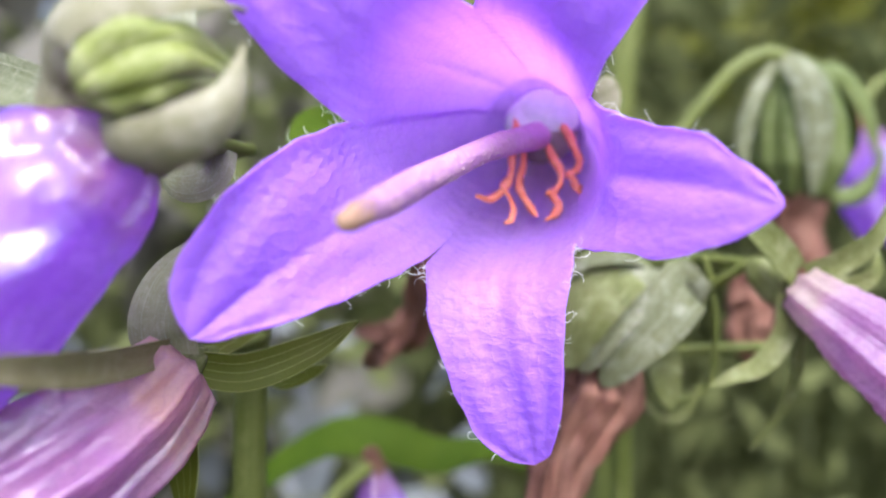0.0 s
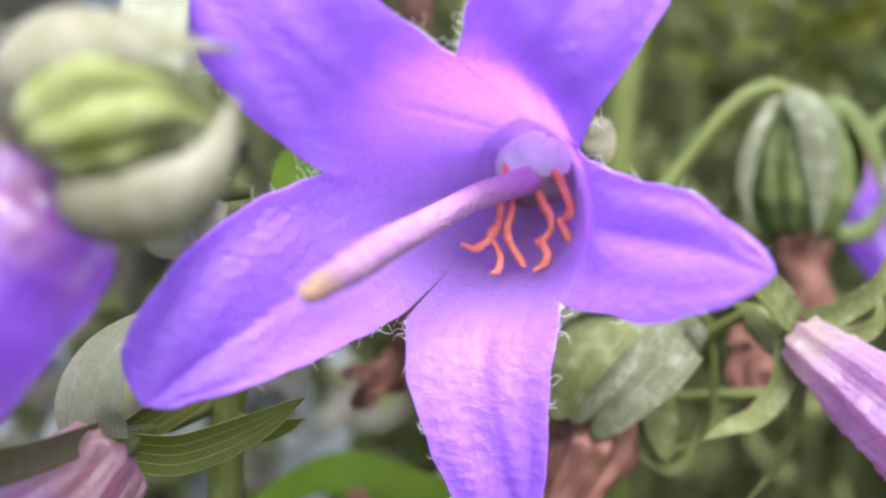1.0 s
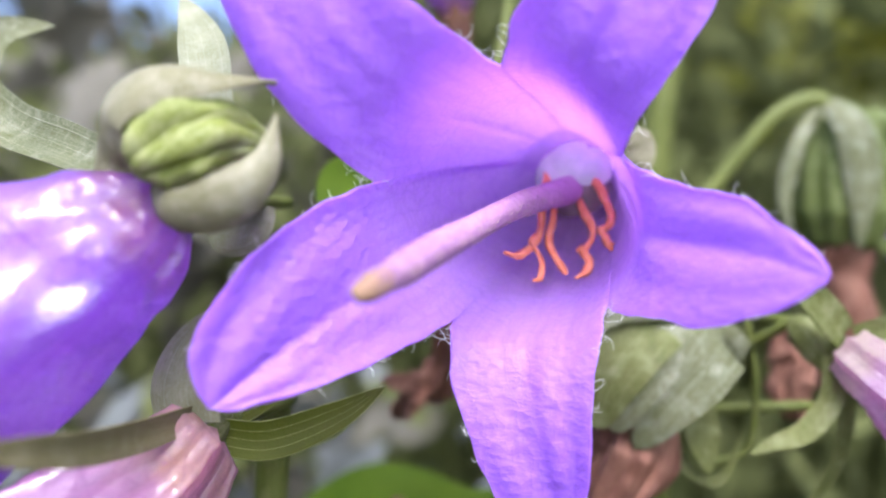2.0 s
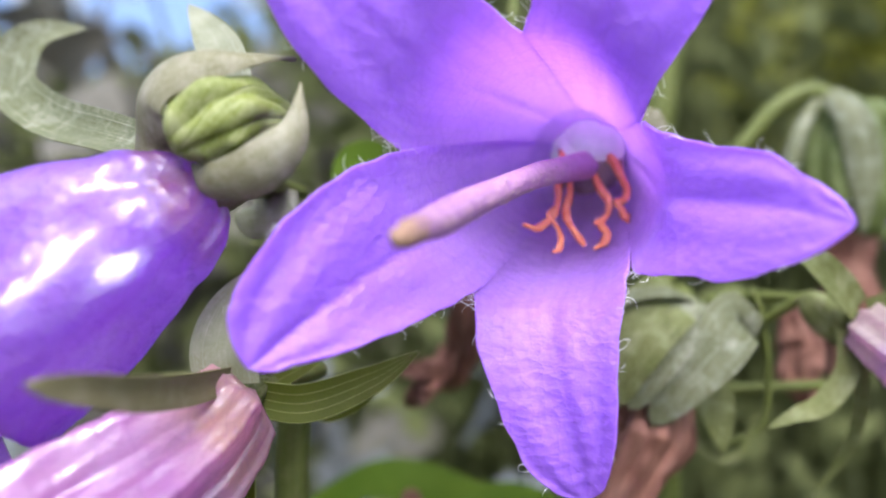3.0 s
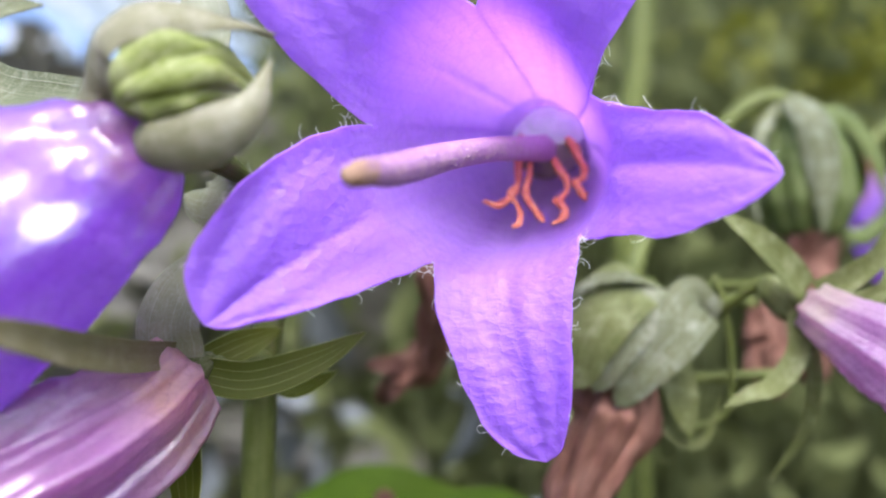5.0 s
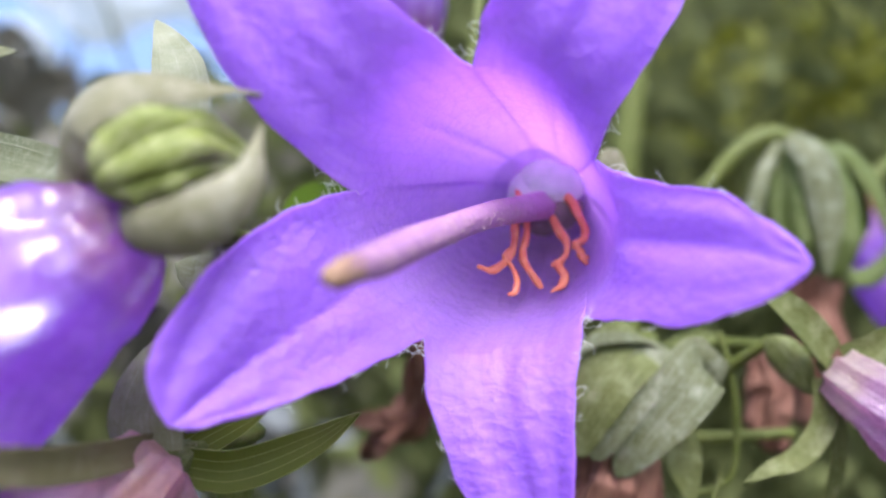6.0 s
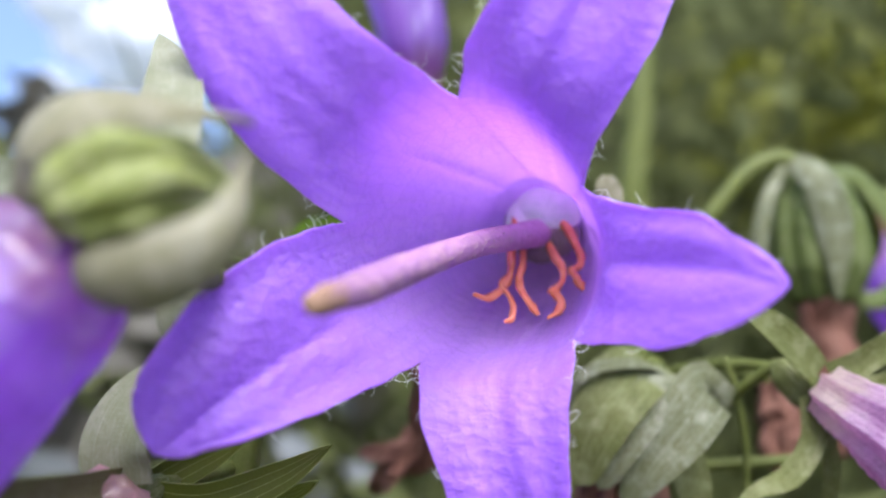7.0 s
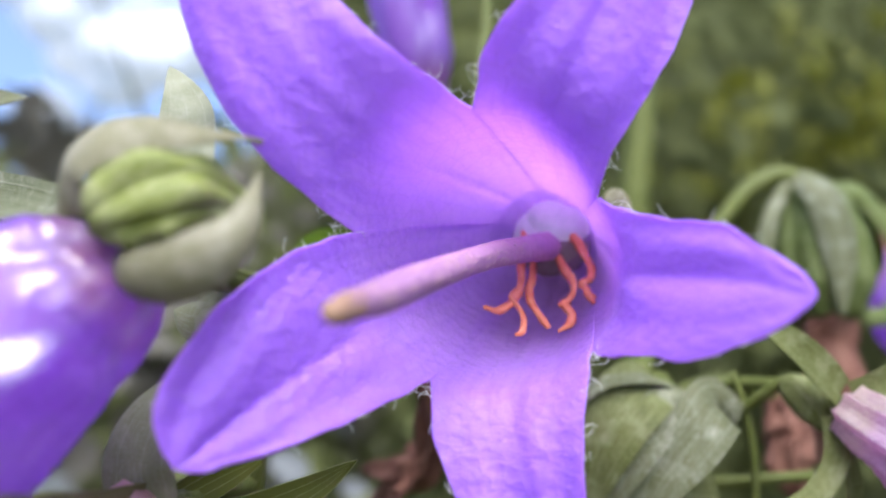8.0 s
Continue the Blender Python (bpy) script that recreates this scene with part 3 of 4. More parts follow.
stem([(-1.8, 2.0, -50.2), (-1.62, 1.7, -12), (-1.46, 1.6, -2.4), (-1.34, 1.6, -0.63), (-1.34, 1.75, 0.10), (-0.9, 2.6, 0.30), (-0.3, 3.2, 0.60), (0.3, 3.5, 1.7), (0.7, 4.3, 4.8)], [0.30, 0.20, 0.13, 0.11, 0.08, 0.065, 0.06, 0.055, 0.05], "upright ribbed green stem carrying the violet flowers", [([(-1.38, 1.55, -1.20), (-1.15, 1.35, -1.30), (-0.92, 1.25, -1.22), (-0.78, 1.2, -1.14)], 0.13), ([(-1.5, 1.6, -5.0), (-2.0, 1.9, -4.4), (-2.7, 2.3, -4.6)], 0.7)])
stem([(3.4, 8.8, -50.2), (3.2, 8.2, -12), (3.0, 8.0, 0), (3.25, 8.0, 3.4), (3.6, 8.2, 7.5)], [0.32, 0.26, 0.24, 0.22, 0.14], "pale green stem standing behind the open flower", [([(3.05, 8.0, -6.0), (3.9, 7.6, -5.4), (4.8, 7.3, -6.0)], 0.8)])
stem([(2.5, 4.9, -50.2), (2.4, 4.5, -14), (2.2, 4.2, -3.0), (2.1, 4.2, -0.7), (2.5, 4.6, 0.22), (2.71, 4.75, 0.45)], [0.28, 0.18, 0.13, 0.11, 0.08, 0.06], "green stem that carries the spent flowers", [([(2.3, 4.3, -7.4), (2.9, 3.9, -7.0), (3.8, 3.7, -7.5)], 0.6)])


# ---- half-open flower, beside the open one ----
FRONT = 0.87


def to_front(f):
    """Set a flower of the near branch forward, towards (0, -4.2, 0), and to the size that it has there."""
    eye = at((0, -4.2, 0))
    f.location = eye + (f.location - eye) * FRONT
    f.scale = (FRONT,) * 3
    return f


def side_flower():
    f = thing("bellflower", (-1.86, 1.05, 0.30), "half-open violet bellflower with a glossy ridged bell", "flower")
    tube("corolla", [(-2.08, 1.0, 0.33), (-2.26, 0.98, 0.20), (-2.58, 0.95, 0.00), (-3.12, 0.85, -0.36), (-3.62, 0.75, -0.76)],
         [0.26, 0.43, 0.58, 0.74, 0.82], VIOLET_OUT, f, "", 90, 60, lobes=5, depth=-0.10, ragged=0.08, sharp=2.0, twist=0.35)
    for i, ang in enumerate((0.6, 1.85, 3.1, 4.35, 5.6)):
        c, s = math.cos(ang), math.sin(ang)
        o = np.array([0.25 * s, -0.45 * c * 0.6, 0.72 * c - 0.2 * s])
        base = np.array([-3.54, 0.76, -0.71])
        blade("petal", [base + o * 0.88, base + o * 1.05 + (-0.35, -0.2, -0.18), base + o * 1.25 + (-0.8, -0.4, -0.36)], 0.85, o, VIOLET, f, "", 0.2, 0.025, (0.9, 0.3))
    tube("calyx", [(-1.92, 1.30, 0.33), (-2.00, 1.14, 0.33), (-2.12, 1.00, 0.31)], [0.10, 0.17, 0.24], SEPAL_BROWN, f, "brownish calyx", 16, 10, lobes=10, depth=0.15)
    tube("stalk", [(-2.05, 3.6, 0.40), (-1.98, 2.3, 0.36), (-1.92, 1.28, 0.33)], [0.06, 0.06, 0.08], STEM, f, "", 8, 8)
    blade("sepal", [(-2.00, 0.98, 0.48), (-2.58, 1.21, 0.63), (-3.09, 1.65, 0.77), (-3.73, 2.15, 0.95), (-4.29, 2.60, 1.27), (-4.38, 2.80, 1.62), (-4.21, 2.90, 1.85), (-3.84, 3.00, 1.93)], 0.42, (0.2, -1, 0.3), SEPAL_GREY, f, "grey-green curled sepal", 0.35, 0.03, (0.6, 0.65), rows=34)
    return f


SIDE = to_front(side_flower())


# ---- green bud with curled sepals ----
def green_bud():
    f = thing("flower_bud", (-1.66, 1.25, 0.30), "closed yellow-green flower bud clasped by curled downy sepals", "bud")
    tube("bud", [(-1.47, 1.00, 0.78), (-1.58, 0.92, 0.81), (-1.74, 0.79, 0.79), (-1.90, 0.71, 0.71), (-2.04, 0.67, 0.61), (-2.13, 0.67, 0.53)], [0.03, 0.13, 0.235, 0.265, 0.22, 0.09], BUD, f, "yellow-green folded bud", 100, 44, lobes=8, depth=0.20, twist=1.5, sharp=0.6, ragged=0.16)
    blade("sepal", [(-2.02, 0.98, 0.36), (-2.33, 0.84, 0.52), (-2.38, 0.70, 0.80), (-2.26, 0.61, 0.97), (-2.04, 0.56, 1.06), (-1.79, 0.58, 1.11), (-1.60, 0.70, 1.15), (-1.44, 0.88, 1.18)], 0.46, (-0.5, -0.75, 0.45), SEPAL_TAN, f, "grey-green curled sepal", -0.30, 0.035, (0.9, 0.18), rows=48, tip=1.05)
    blade("sepal", [(-2.10, 0.86, 0.40), (-1.90, 0.60, 0.31), (-1.63, 0.48, 0.36), (-1.44, 0.46, 0.50), (-1.34, 0.50, 0.68), (-1.34, 0.60, 0.97)], 0.33, (0.30, -1, -0.35), SEPAL_TAN, f, "grey-green curled sepal", -0.30, 0.035, (0.35, 0.48), rows=40, tip=1.0)
    tube("calyx", [(-1.80, 1.50, 0.42), (-1.82, 1.20, 0.43), (-1.85, 1.00, 0.46), (-1.86, 0.88, 0.54)], [0.09, 0.13, 0.18, 0.17], SEPAL_LIME, f, "olive green calyx", 24, 14, lobes=5, depth=0.12)
    blade("sepal", [(-1.86, 1.25, 0.55), (-2.02, 1.40, 1.06), (-2.24, 1.85, 1.40), (-2.50, 2.3, 1.70), (-2.82, 2.7, 2.02)], 0.36, (0.2, -1, 0.2), SEPAL_PALE, f, "", 0.3)
    blade("sepal", [(-1.82, 2.30, 0.40), (-1.87, 2.28, 0.22), (-2.00, 2.22, 0.12), (-2.20, 2.30, 0.13)], 0.40, (0, -1, 0.3), SEPAL_PALE, f, "", -0.25, 0.03, (0.7, 0.5), tip=0.6)
    tube("stalk", [(-1.85, 3.5, 0.40), (-1.82, 2.4, 0.40), (-1.80, 1.46, 0.42)], [0.06, 0.07, 0.10], STEM, f, "", 10, 10)
    return f


GREEN_BUD = to_front(green_bud())


# ---- furled pink flowers ----
def pink_flower(name_label, node, end, sepals, radii, stalk, roll, colour, droop=(), folds=5):
    node, end = np.array(node), np.array(end)
    f = thing("bellflower", node, name_label, "flower", "closed pink bellflowers")
    mid = [node + (end - node) * t for t in (0.0, 0.2, 0.45, 0.75, 1.0)]
    for k, sag in enumerate(droop):
        mid[k] = mid[k] - (0, 0, sag)
    tube("corolla", mid, radii, colour, f, "pink furled bell with sharp ridges", 120, 50, lobes=folds, depth=-0.34 * 5 / folds - 0.05, twist=roll, ragged=0.06, sharp=0.9, fine=0.022)
    d = unit(end - node)
    tube("calyx", [node - d * 0.22, node - d * 0.05, node + d * 0.10], [0.05, radii[0] * 0.50, radii[0] * 0.40], SEPAL, f, "", 16, 8, lobes=10, depth=0.1)
    for ctrl, width, face, mat, *end_shape in sepals:
        blade("sepal", ctrl, width, face, mat, f, "", 0.30, 0.03, (0.85, 0.35), tip=end_shape[0] if end_shape else 0.8)
    tube("stalk", stalk, [0.07, 0.06, 0.05], STEM, f, "", 8, 10)
    return f


PINK_LOW = pink_flower("closed pink bellflower bud with five spreading green sepals", (-1.70, 0.55, -1.10), (-2.64, -0.40, -1.72), [
    ([(-1.72, 0.52, -1.00), (-1.76, 0.50, -0.78), (-1.68, 0.58, -0.50), (-1.45, 0.70, -0.22)], 0.44, (-0.2, -1, 0.4), SEPAL_PALE),
    ([(-1.75, 0.46, -0.96), (-1.84, 0.05, -0.93), (-1.91, -0.45, -0.85), (-1.99, -0.85, -0.75), (-2.10, -1.15, -0.67)], 0.19, (0.8, -0.5, 0.0), SEPAL_BROWN, 0.4),
    ([(-1.62, 0.60, -1.10), (-1.30, 0.72, -1.16), (-0.90, 0.88, -1.04), (-0.58, 1.0, -0.86)], 0.25, (0.05, -1, 0.25), LEAF),
    ([(-1.72, 0.70, -1.20), (-1.77, 0.75, -1.55), (-1.76, 0.80, -1.9), (-1.76, 0.80, -2.3)], 0.26, (0, -1, 0), LEAF),
    ([(-1.66, 0.75, -1.05), (-1.45, 1.0, -0.95), (-1.2, 1.2, -0.85)], 0.22, (0, -1, 0), LEAF),
], [0.26, 0.35, 0.40, 0.42, 0.40], [(-1.38, 1.62, -1.1), (-1.48, 1.15, -1.08), (-1.62, 0.72, -1.04)], 0.4, PINK, (0.0, 0.09, 0.11, 0.06, 0.0))

PINK_RIGHT = pink_flower("pale pink furled bellflower with curling green sepals", (3.09, 1.95, -0.71), (3.60, 0.8, -1.32), [
    ([(3.00, 1.95, -0.56), (2.80, 1.85, -0.37), (2.50, 1.7, -0.14), (2.15, 1.6, 0.08)], 0.30, (0.1, -1, 0.35), SEPAL),
    ([(3.08, 1.90, -0.56), (3.28, 1.80, -0.46), (3.52, 1.7, -0.22), (3.68, 1.7, 0.20)], 0.20, (0.2, -1, 0.3), SEPAL),
    ([(3.10, 1.85, -0.60), (3.34, 1.75, -0.64), (3.51, 1.68, -0.52), (3.54, 1.7, -0.30)], 0.16, (0.2, -1, 0.3), SEPAL),
    ([(2.94, 1.95, -0.72), (2.93, 1.92, -1.06), (2.72, 1.88, -1.32), (2.46, 1.82, -1.40), (2.24, 1.8, -1.50)], 0.19, (-0.4, -1, 0.5), SEPAL),
    ([(3.00, 2.05, -0.74), (3.13, 2.1, -1.25), (3.05, 2.15, -1.75), (2.80, 2.2, -2.17)], 0.16, (0.3, -1, 0), SEPAL),
], [0.21, 0.25, 0.30, 0.36, 0.38], [(2.15, 4.2, -0.8), (2.6, 3.0, -0.55), (3.02, 2.05, -0.55)], 0.8, PINK_PALE, folds=9)


# ---- spent flower: broad sepals round a withered brown bell ----
def spent_flower():
    f = thing("spent_flower", (1.78, 2.8, -0.70), "spent bellflower with broad downy sepals round a withered brown bell", "flower")
    tube("ovary", [(1.95, 2.9, -0.62), (1.86, 2.8, -0.9), (1.72, 2.65, -1.3)], [0.14, 0.32, 0.28], SEPAL, f, "", 20, 12, lobes=10, depth=0.1)
    blade("sepal", [(1.84, 2.62, -0.54), (1.64, 2.34, -0.56), (1.40, 2.16, -0.73), (1.19, 2.12, -1.04), (1.08, 2.18, -1.42)], 0.60, (-0.35, -1, 0.30), SEPAL, f, "", 0.12, 0.03, (0.75, 0.45), tip=0.35, rib=0.10, rows=30, wave=0.05)
    blade("sepal", [(1.98, 2.60, -0.58), (1.82, 2.30, -0.66), (1.62, 2.09, -0.86), (1.41, 2.07, -1.15), (1.27, 2.14, -1.44)], 0.36, (-0.25, -1, 0.25), SEPAL_GREY, f, "", 0.15, 0.03, (0.7, 0.45), tip=0.40, rows=30)
    blade("sepal", [(2.08, 2.62, -0.92), (2.22, 2.34, -0.72), (2.12, 2.12, -0.72), (1.92, 2.02, -0.95), (1.67, 2.03, -1.24), (1.46, 2.14, -1.57)], 0.50, (-0.10, -1, 0.20), SEPAL_GREY, f, "", 0.10, 0.03, (0.55, 0.40), tip=0.45, rib=0.10, rows=36)
    blade("sepal", [(1.96, 2.60, -0.60), (1.72, 2.36, -0.50), (1.49, 2.25, -0.48), (1.27, 2.20, -0.52), (1.11, 2.18, -0.66), (1.05, 2.20, -0.92)], 0.13, (-0.2, -0.7, 0.7), SEPAL_GREY, f, "", 0.3, rows=30)
    blade("sepal", [(2.06, 2.65, -1.05), (2.10, 2.52, -1.45), (2.18, 2.45, -1.90)], 0.34, (0.2, -1, 0), SEPAL, f, "", 0.25)
    blade("sepal", [(1.88, 2.7, -1.5), (2.03, 2.6, -1.88), (2.3, 2.5, -1.95), (2.48, 2.5, -1.55)], 0.10, (0, -1, 0.3), SEPAL, f, "", 0.25)
    tube("withered_corolla", [(1.58, 2.55, -1.35), (1.52, 2.48, -1.73), (1.37, 2.42, -1.98), (1.20, 2.38, -2.27), (1.11, 2.30, -2.54), (1.0, 2.2, -2.9)], [0.27, 0.36, 0.30, 0.25, 0.23, 0.22], WITHER, f, "shrivelled brown corolla", 110, 60, lobes=9, depth=0.26, ragged=0.12, twist=0.7, seed=4, fine=0.025)
    tube("stalk", [(2.15, 4.2, -0.7), (2.08, 3.5, -0.55), (1.96, 2.92, -0.62)], [0.06, 0.07, 0.12], STEM, f, "", 8, 10)
    tube("style", [(2.47, 2.6, -0.46), (2.56, 2.6, -0.74), (2.62, 2.6, -1.20), (2.56, 2.6, -1.70), (2.2, 2.6, -1.85)], [0.03, 0.035, 0.03], STEM, f, "thin dried style", 6, 16)
    return f


spent_flower()


def side_bud():
    f = thing("flower_bud", (2.80, 2.4, -0.55), "small pale green bud beside the pink flower", "bud")
    tube("bud", [(2.78, 2.30, -0.50), (2.84, 2.22, -0.58), (2.93, 2.12, -0.74), (3.00, 2.06, -0.90)], [0.06, 0.14, 0.13, 0.03], SEPAL, f, "", 24, 12, lobes=5, depth=0.2)
    tube("stalk", [(2.18, 4.2, -1.4), (2.3, 3.2, -1.2), (2.48, 2.7, -0.85), (2.79, 2.30, -0.50)], [0.06, 0.05, 0.05], STEM, f, "", 8, 14)
    return f


side_bud()


def cross_twig():
    f = thing("twig", (2.2, 4.2, -1.75), "thin pale green side twig", "stem")
    tube("stalk", [(2.18, 4.2, -1.8), (2.3, 3.4, -1.52), (2.5, 3.05, -1.45), (3.3, 3.0, -1.40)], [0.07, 0.06, 0.05], STEM, f, "", 8, 14)
    return f


cross_twig()


def withered_scrap():
    f = thing("withered_flower", (0.0, 3.1, -0.1), "crumpled brown withered flower hanging behind the petals", "flower")
    tube("withered_corolla", [(0.02, 3.1, 0.0), (-0.05, 3.0, -0.38), (-0.08, 3.3, -1.05), (-0.26, 3.5, -1.36), (-0.52, 3.6, -1.52)], [0.09, 0.13, 0.14, 0.17, 0.14], WITHER, f, "", 40, 50, lobes=5, depth=0.4, ragged=0.5, seed=8)
    blade("petal", [(-0.25, 3.45, -1.28), (-0.50, 3.4, -1.36), (-0.80, 3.5, -1.36)], 0.20, (0, -1, 0.4), WITHER, f, "", 0.6, 0.03, wave=0.4)
    blade("petal", [(-0.25, 3.45, -1.34), (-0.50, 3.4, -1.55), (-0.66, 3.6, -1.78)], 0.24, (0, -1, 0.2), WITHER, f, "", 0.6, 0.03, wave=0.5)
    tube("stalk", [(0.02, 3.1, 0.0), (-0.6, 2.9, 0.2), (-1.40, 1.68, 0.1)], [0.05, 0.05, 0.06], STEM, f, "", 8, 12)
    return f


withered_scrap()


def withered_hanging():
    f = thing("withered_flower", (3.45, 4.0, -1.0), "small rust-brown withered flower on the stem behind", "flower")
    tube("withered_corolla", [(3.42, 4.0, -0.80), (3.52, 4.0, -1.12), (3.48, 3.95, -1.40), (3.56, 3.9, -1.75)], [0.10, 0.21, 0.20, 0.10], WITHER, f, "", 40, 30, lobes=5, depth=0.3, ragged=0.3, seed=12)
    tube("stalk", [(2.16, 4.2, -0.9), (2.8, 4.1, -0.62), (3.41, 4.0, -0.78)], [0.05, 0.05, 0.07], STEM, f, "", 8, 10)
    return f


withered_hanging()


# ---- nodding seed bud ----
def nodding_bud():
    f = thing("flower_bud", (4.06, 4.8, 1.63), "nodding ribbed green bud on a hooked stalk", "bud")
    tube("stalk", [(2.61, 4.7, 0.33), (2.86, 4.8, 0.63), (3.26, 4.8, 1.15), (3.61, 4.8, 1.53), (4.01, 4.8, 1.69), (4.29, 4.8, 1.49)], [0.09, 0.085, 0.10, 0.11, 0.13], STEM, f, "", 12, 34)
    tube("ovary", [(4.17, 4.8, 1.61), (4.29, 4.8, 1.35), (4.35, 4.8, 0.93), (4.39, 4.8, 0.43), (4.39, 4.8, 0.05)], [0.18, 0.38, 0.52, 0.54, 0.38], SEPAL_LIME, f, "", 60, 26, lobes=10, depth=0.15)
    blade("sepal", [(4.06, 4.5, 1.63), (4.23, 4.25, 1.33), (4.33, 4.2, 0.73), (4.31, 4.25, 0.03)], 0.44, (0, -1, 0.2), SEPAL_GREY, f, "", -0.3, 0.05, (0.6, 0.5))
    blade("sepal", [(4.01, 4.7, 1.57), (3.71, 4.5, 1.15), (3.57, 4.45, 0.58), (3.66, 4.45, 0.13)], 0.18, (-0.4, -1, 0.2), SEPAL_GREY, f, "", -0.3, 0.05)
    blade("sepal", [(4.61, 4.9, 1.49), (5.03, 5.0, 1.49), (5.36, 5.0, 1.03), (5.49, 5.0, 0.43)], 0.32, (0.4, -1, 0.4), SEPAL_LIME, f, "", -0.3, 0.05)
    blade("sepal", [(4.61, 4.9, 0.33), (5.06, 5.0, 0.03), (5.41, 5.0, 0.18), (5.56, 5.0, 0.63)], 0.24, (0.2, -1, 0.4), SEPAL_LIME, f, "", -0.3, 0.05)
    blade("sepal", [(4.81, 5.1, 1.38), (5.06, 5.2, 1.03), (5.13, 5.2, 0.68), (5.01, 5.2, 0.28)], 0.46, (0.1, -1, 0.1), LEAF_BRIGHT, f, "deep green inner sepal", 0.2, 0.04)
    tube("withered_corolla", [(4.39, 4.8, 0.08), (4.45, 4.8, -0.37), (4.49, 4.8, -0.97), (4.37, 4.8, -1.67)], [0.30, 0.28, 0.30, 0.22], WITHER, f, "withered brown corolla", 30, 20, lobes=5, depth=0.2, ragged=0.2)
    return f


nodding_bud()


def far_flower(base, end, r, stalk, label):
    f = thing("bellflower", base, label, "flower", "violet flowers behind")
    base, end = np.array(base), np.array(end)
    tube("corolla", [base, base + (end - base) * 0.3, base + (end - base) * 0.7, end], [r * 0.35, r * 0.85, r, r * 0.9], VIOLET_OUT, f, "", 40, 20, lobes=5, depth=0.2)
    tube("calyx", [base - (end - base) * 0.15, base, base + (end - base) * 0.1], [r * 0.3, r * 0.45, r * 0.5], WITHER, f, "brownish calyx", 12, 8)
    tube("stalk", stalk, [0.08, 0.08, 0.09], STEM, f, "", 8, 14)
    return f


far_flower((-0.10, 4.5, 2.45), (-0.45, 4.3, 4.3), 0.42, [(0.31, 3.5, 1.7), (0.0, 4.2, 1.85), (-0.08, 4.5, 2.2)], "violet bell standing behind the open flower")
far_flower((-0.62, 4.0, -2.98), (-0.36, 3.8, -4.2), 0.30, [(-1.5, 1.75, -4.2), (-1.1, 3.2, -3.2), (-0.64, 4.0, -2.95)], "small violet bell hanging low behind the open flower")
far_flower((5.7, 6.0, 0.9), (6.3, 5.7, -0.4), 0.55, [(7.9, 6.8, -50.2), (7.6, 6.5, -8.0), (7.2, 6.3, 0.6), (6.3, 6.1, 1.6), (5.65, 6.0, 1.05)], "violet bell on the stem behind")


# ---- surroundings ----
def ground():
    n = 60
    s = np.sign(np.linspace(-1, 1, n)) * np.abs(np.linspace(-1, 1, n)) ** 3 * 300
    xx, yy = np.meshgrid(s, s)
    zz = 0.02 * np.sin(xx * 3.1) * np.cos(yy * 2.3) * np.exp(-(xx**2 + yy**2) / 400) - 0.01
    pts = np.stack([xx, yy, zz], -1) / CM
    pts[..., 2] -= LIFT / CM
    me = part("ground", pts.reshape(-1, 3), grid_faces(n, n), SOIL, None, "dark mossy meadow soil")
    tagged(me, "dark mossy meadow soil", "ground", kind="structure")


ground()


def leaf_cloud(name, label, category, material, count, place, size, seed, lean=0.6):
    """Many small folded leaves as one body of stuff; place(rng) gives a centre in metres."""
    rng = np.random.RandomState(seed)
    verts, faces = [], []
    for _ in range(count):
        c = np.array(place(rng))
        ln = size * rng.uniform(0.5, 1.5)
        d = unit(np.array([rng.normal(), rng.normal(), rng.normal(lean, 0.8)]))
        s = unit(np.cross(d, rng.normal(size=3))) * ln * rng.uniform(0.16, 0.30)
        up = np.cross(s, d) * 0.5
        b0 = len(verts)
        verts += [c, c + d * ln * 0.3 + s + up, c + d * ln * 0.3, c + d * ln * 0.3 - s + up, c + d * ln * 0.7 + s * 0.8 + up, c + d * ln * 0.72 - up * 0.3, c + d * ln * 0.7 - s * 0.8 + up, c + d * ln - up]
        for q in ((0, 2, 1), (0, 3, 2), (1, 2, 5, 4), (2, 3, 6, 5), (4, 5, 7), (5, 6, 7)):
            faces.append(tuple(b0 + k for k in q))
    v = np.array(verts) / CM
    v[:, 2] -= LIFT / CM
    ob = part(name, v, faces, material, None, label)
    return tagged(ob, label, category, kind="stuff")


def near_place(rng):
    """Meadow plants: taller to the east, low in the west where the sky shows over them."""
    while True:
        x, y, z = 0.9 * rng.normal() * 0.6, 0.16 + abs(rng.normal()) * 0.6, rng.uniform(0.0, 1.1)
        reach = y + 0.04
        high = 0.19 if x / reach < -0.24 else 0.50
        if z < 0.5 + reach * (high + 0.05 * rng.normal()):
            return x, y, z


def dry_place(rng):
    while True:
        x, y, z = -0.03 - abs(rng.normal()) * 0.33, 0.20 + abs(rng.normal()) * 0.3, rng.uniform(0.1, 0.8)
        reach = y + 0.04
        if x / reach < -0.10 and z < 0.5 + reach * (0.17 + 0.09 * (x / reach < -0.45) + 0.04 * rng.normal()):
            return x, y, z


def low_place(rng):
    return rng.uniform(-0.10, 0.02), rng.uniform(0.09, 0.25), rng.uniform(0.38, 0.47)


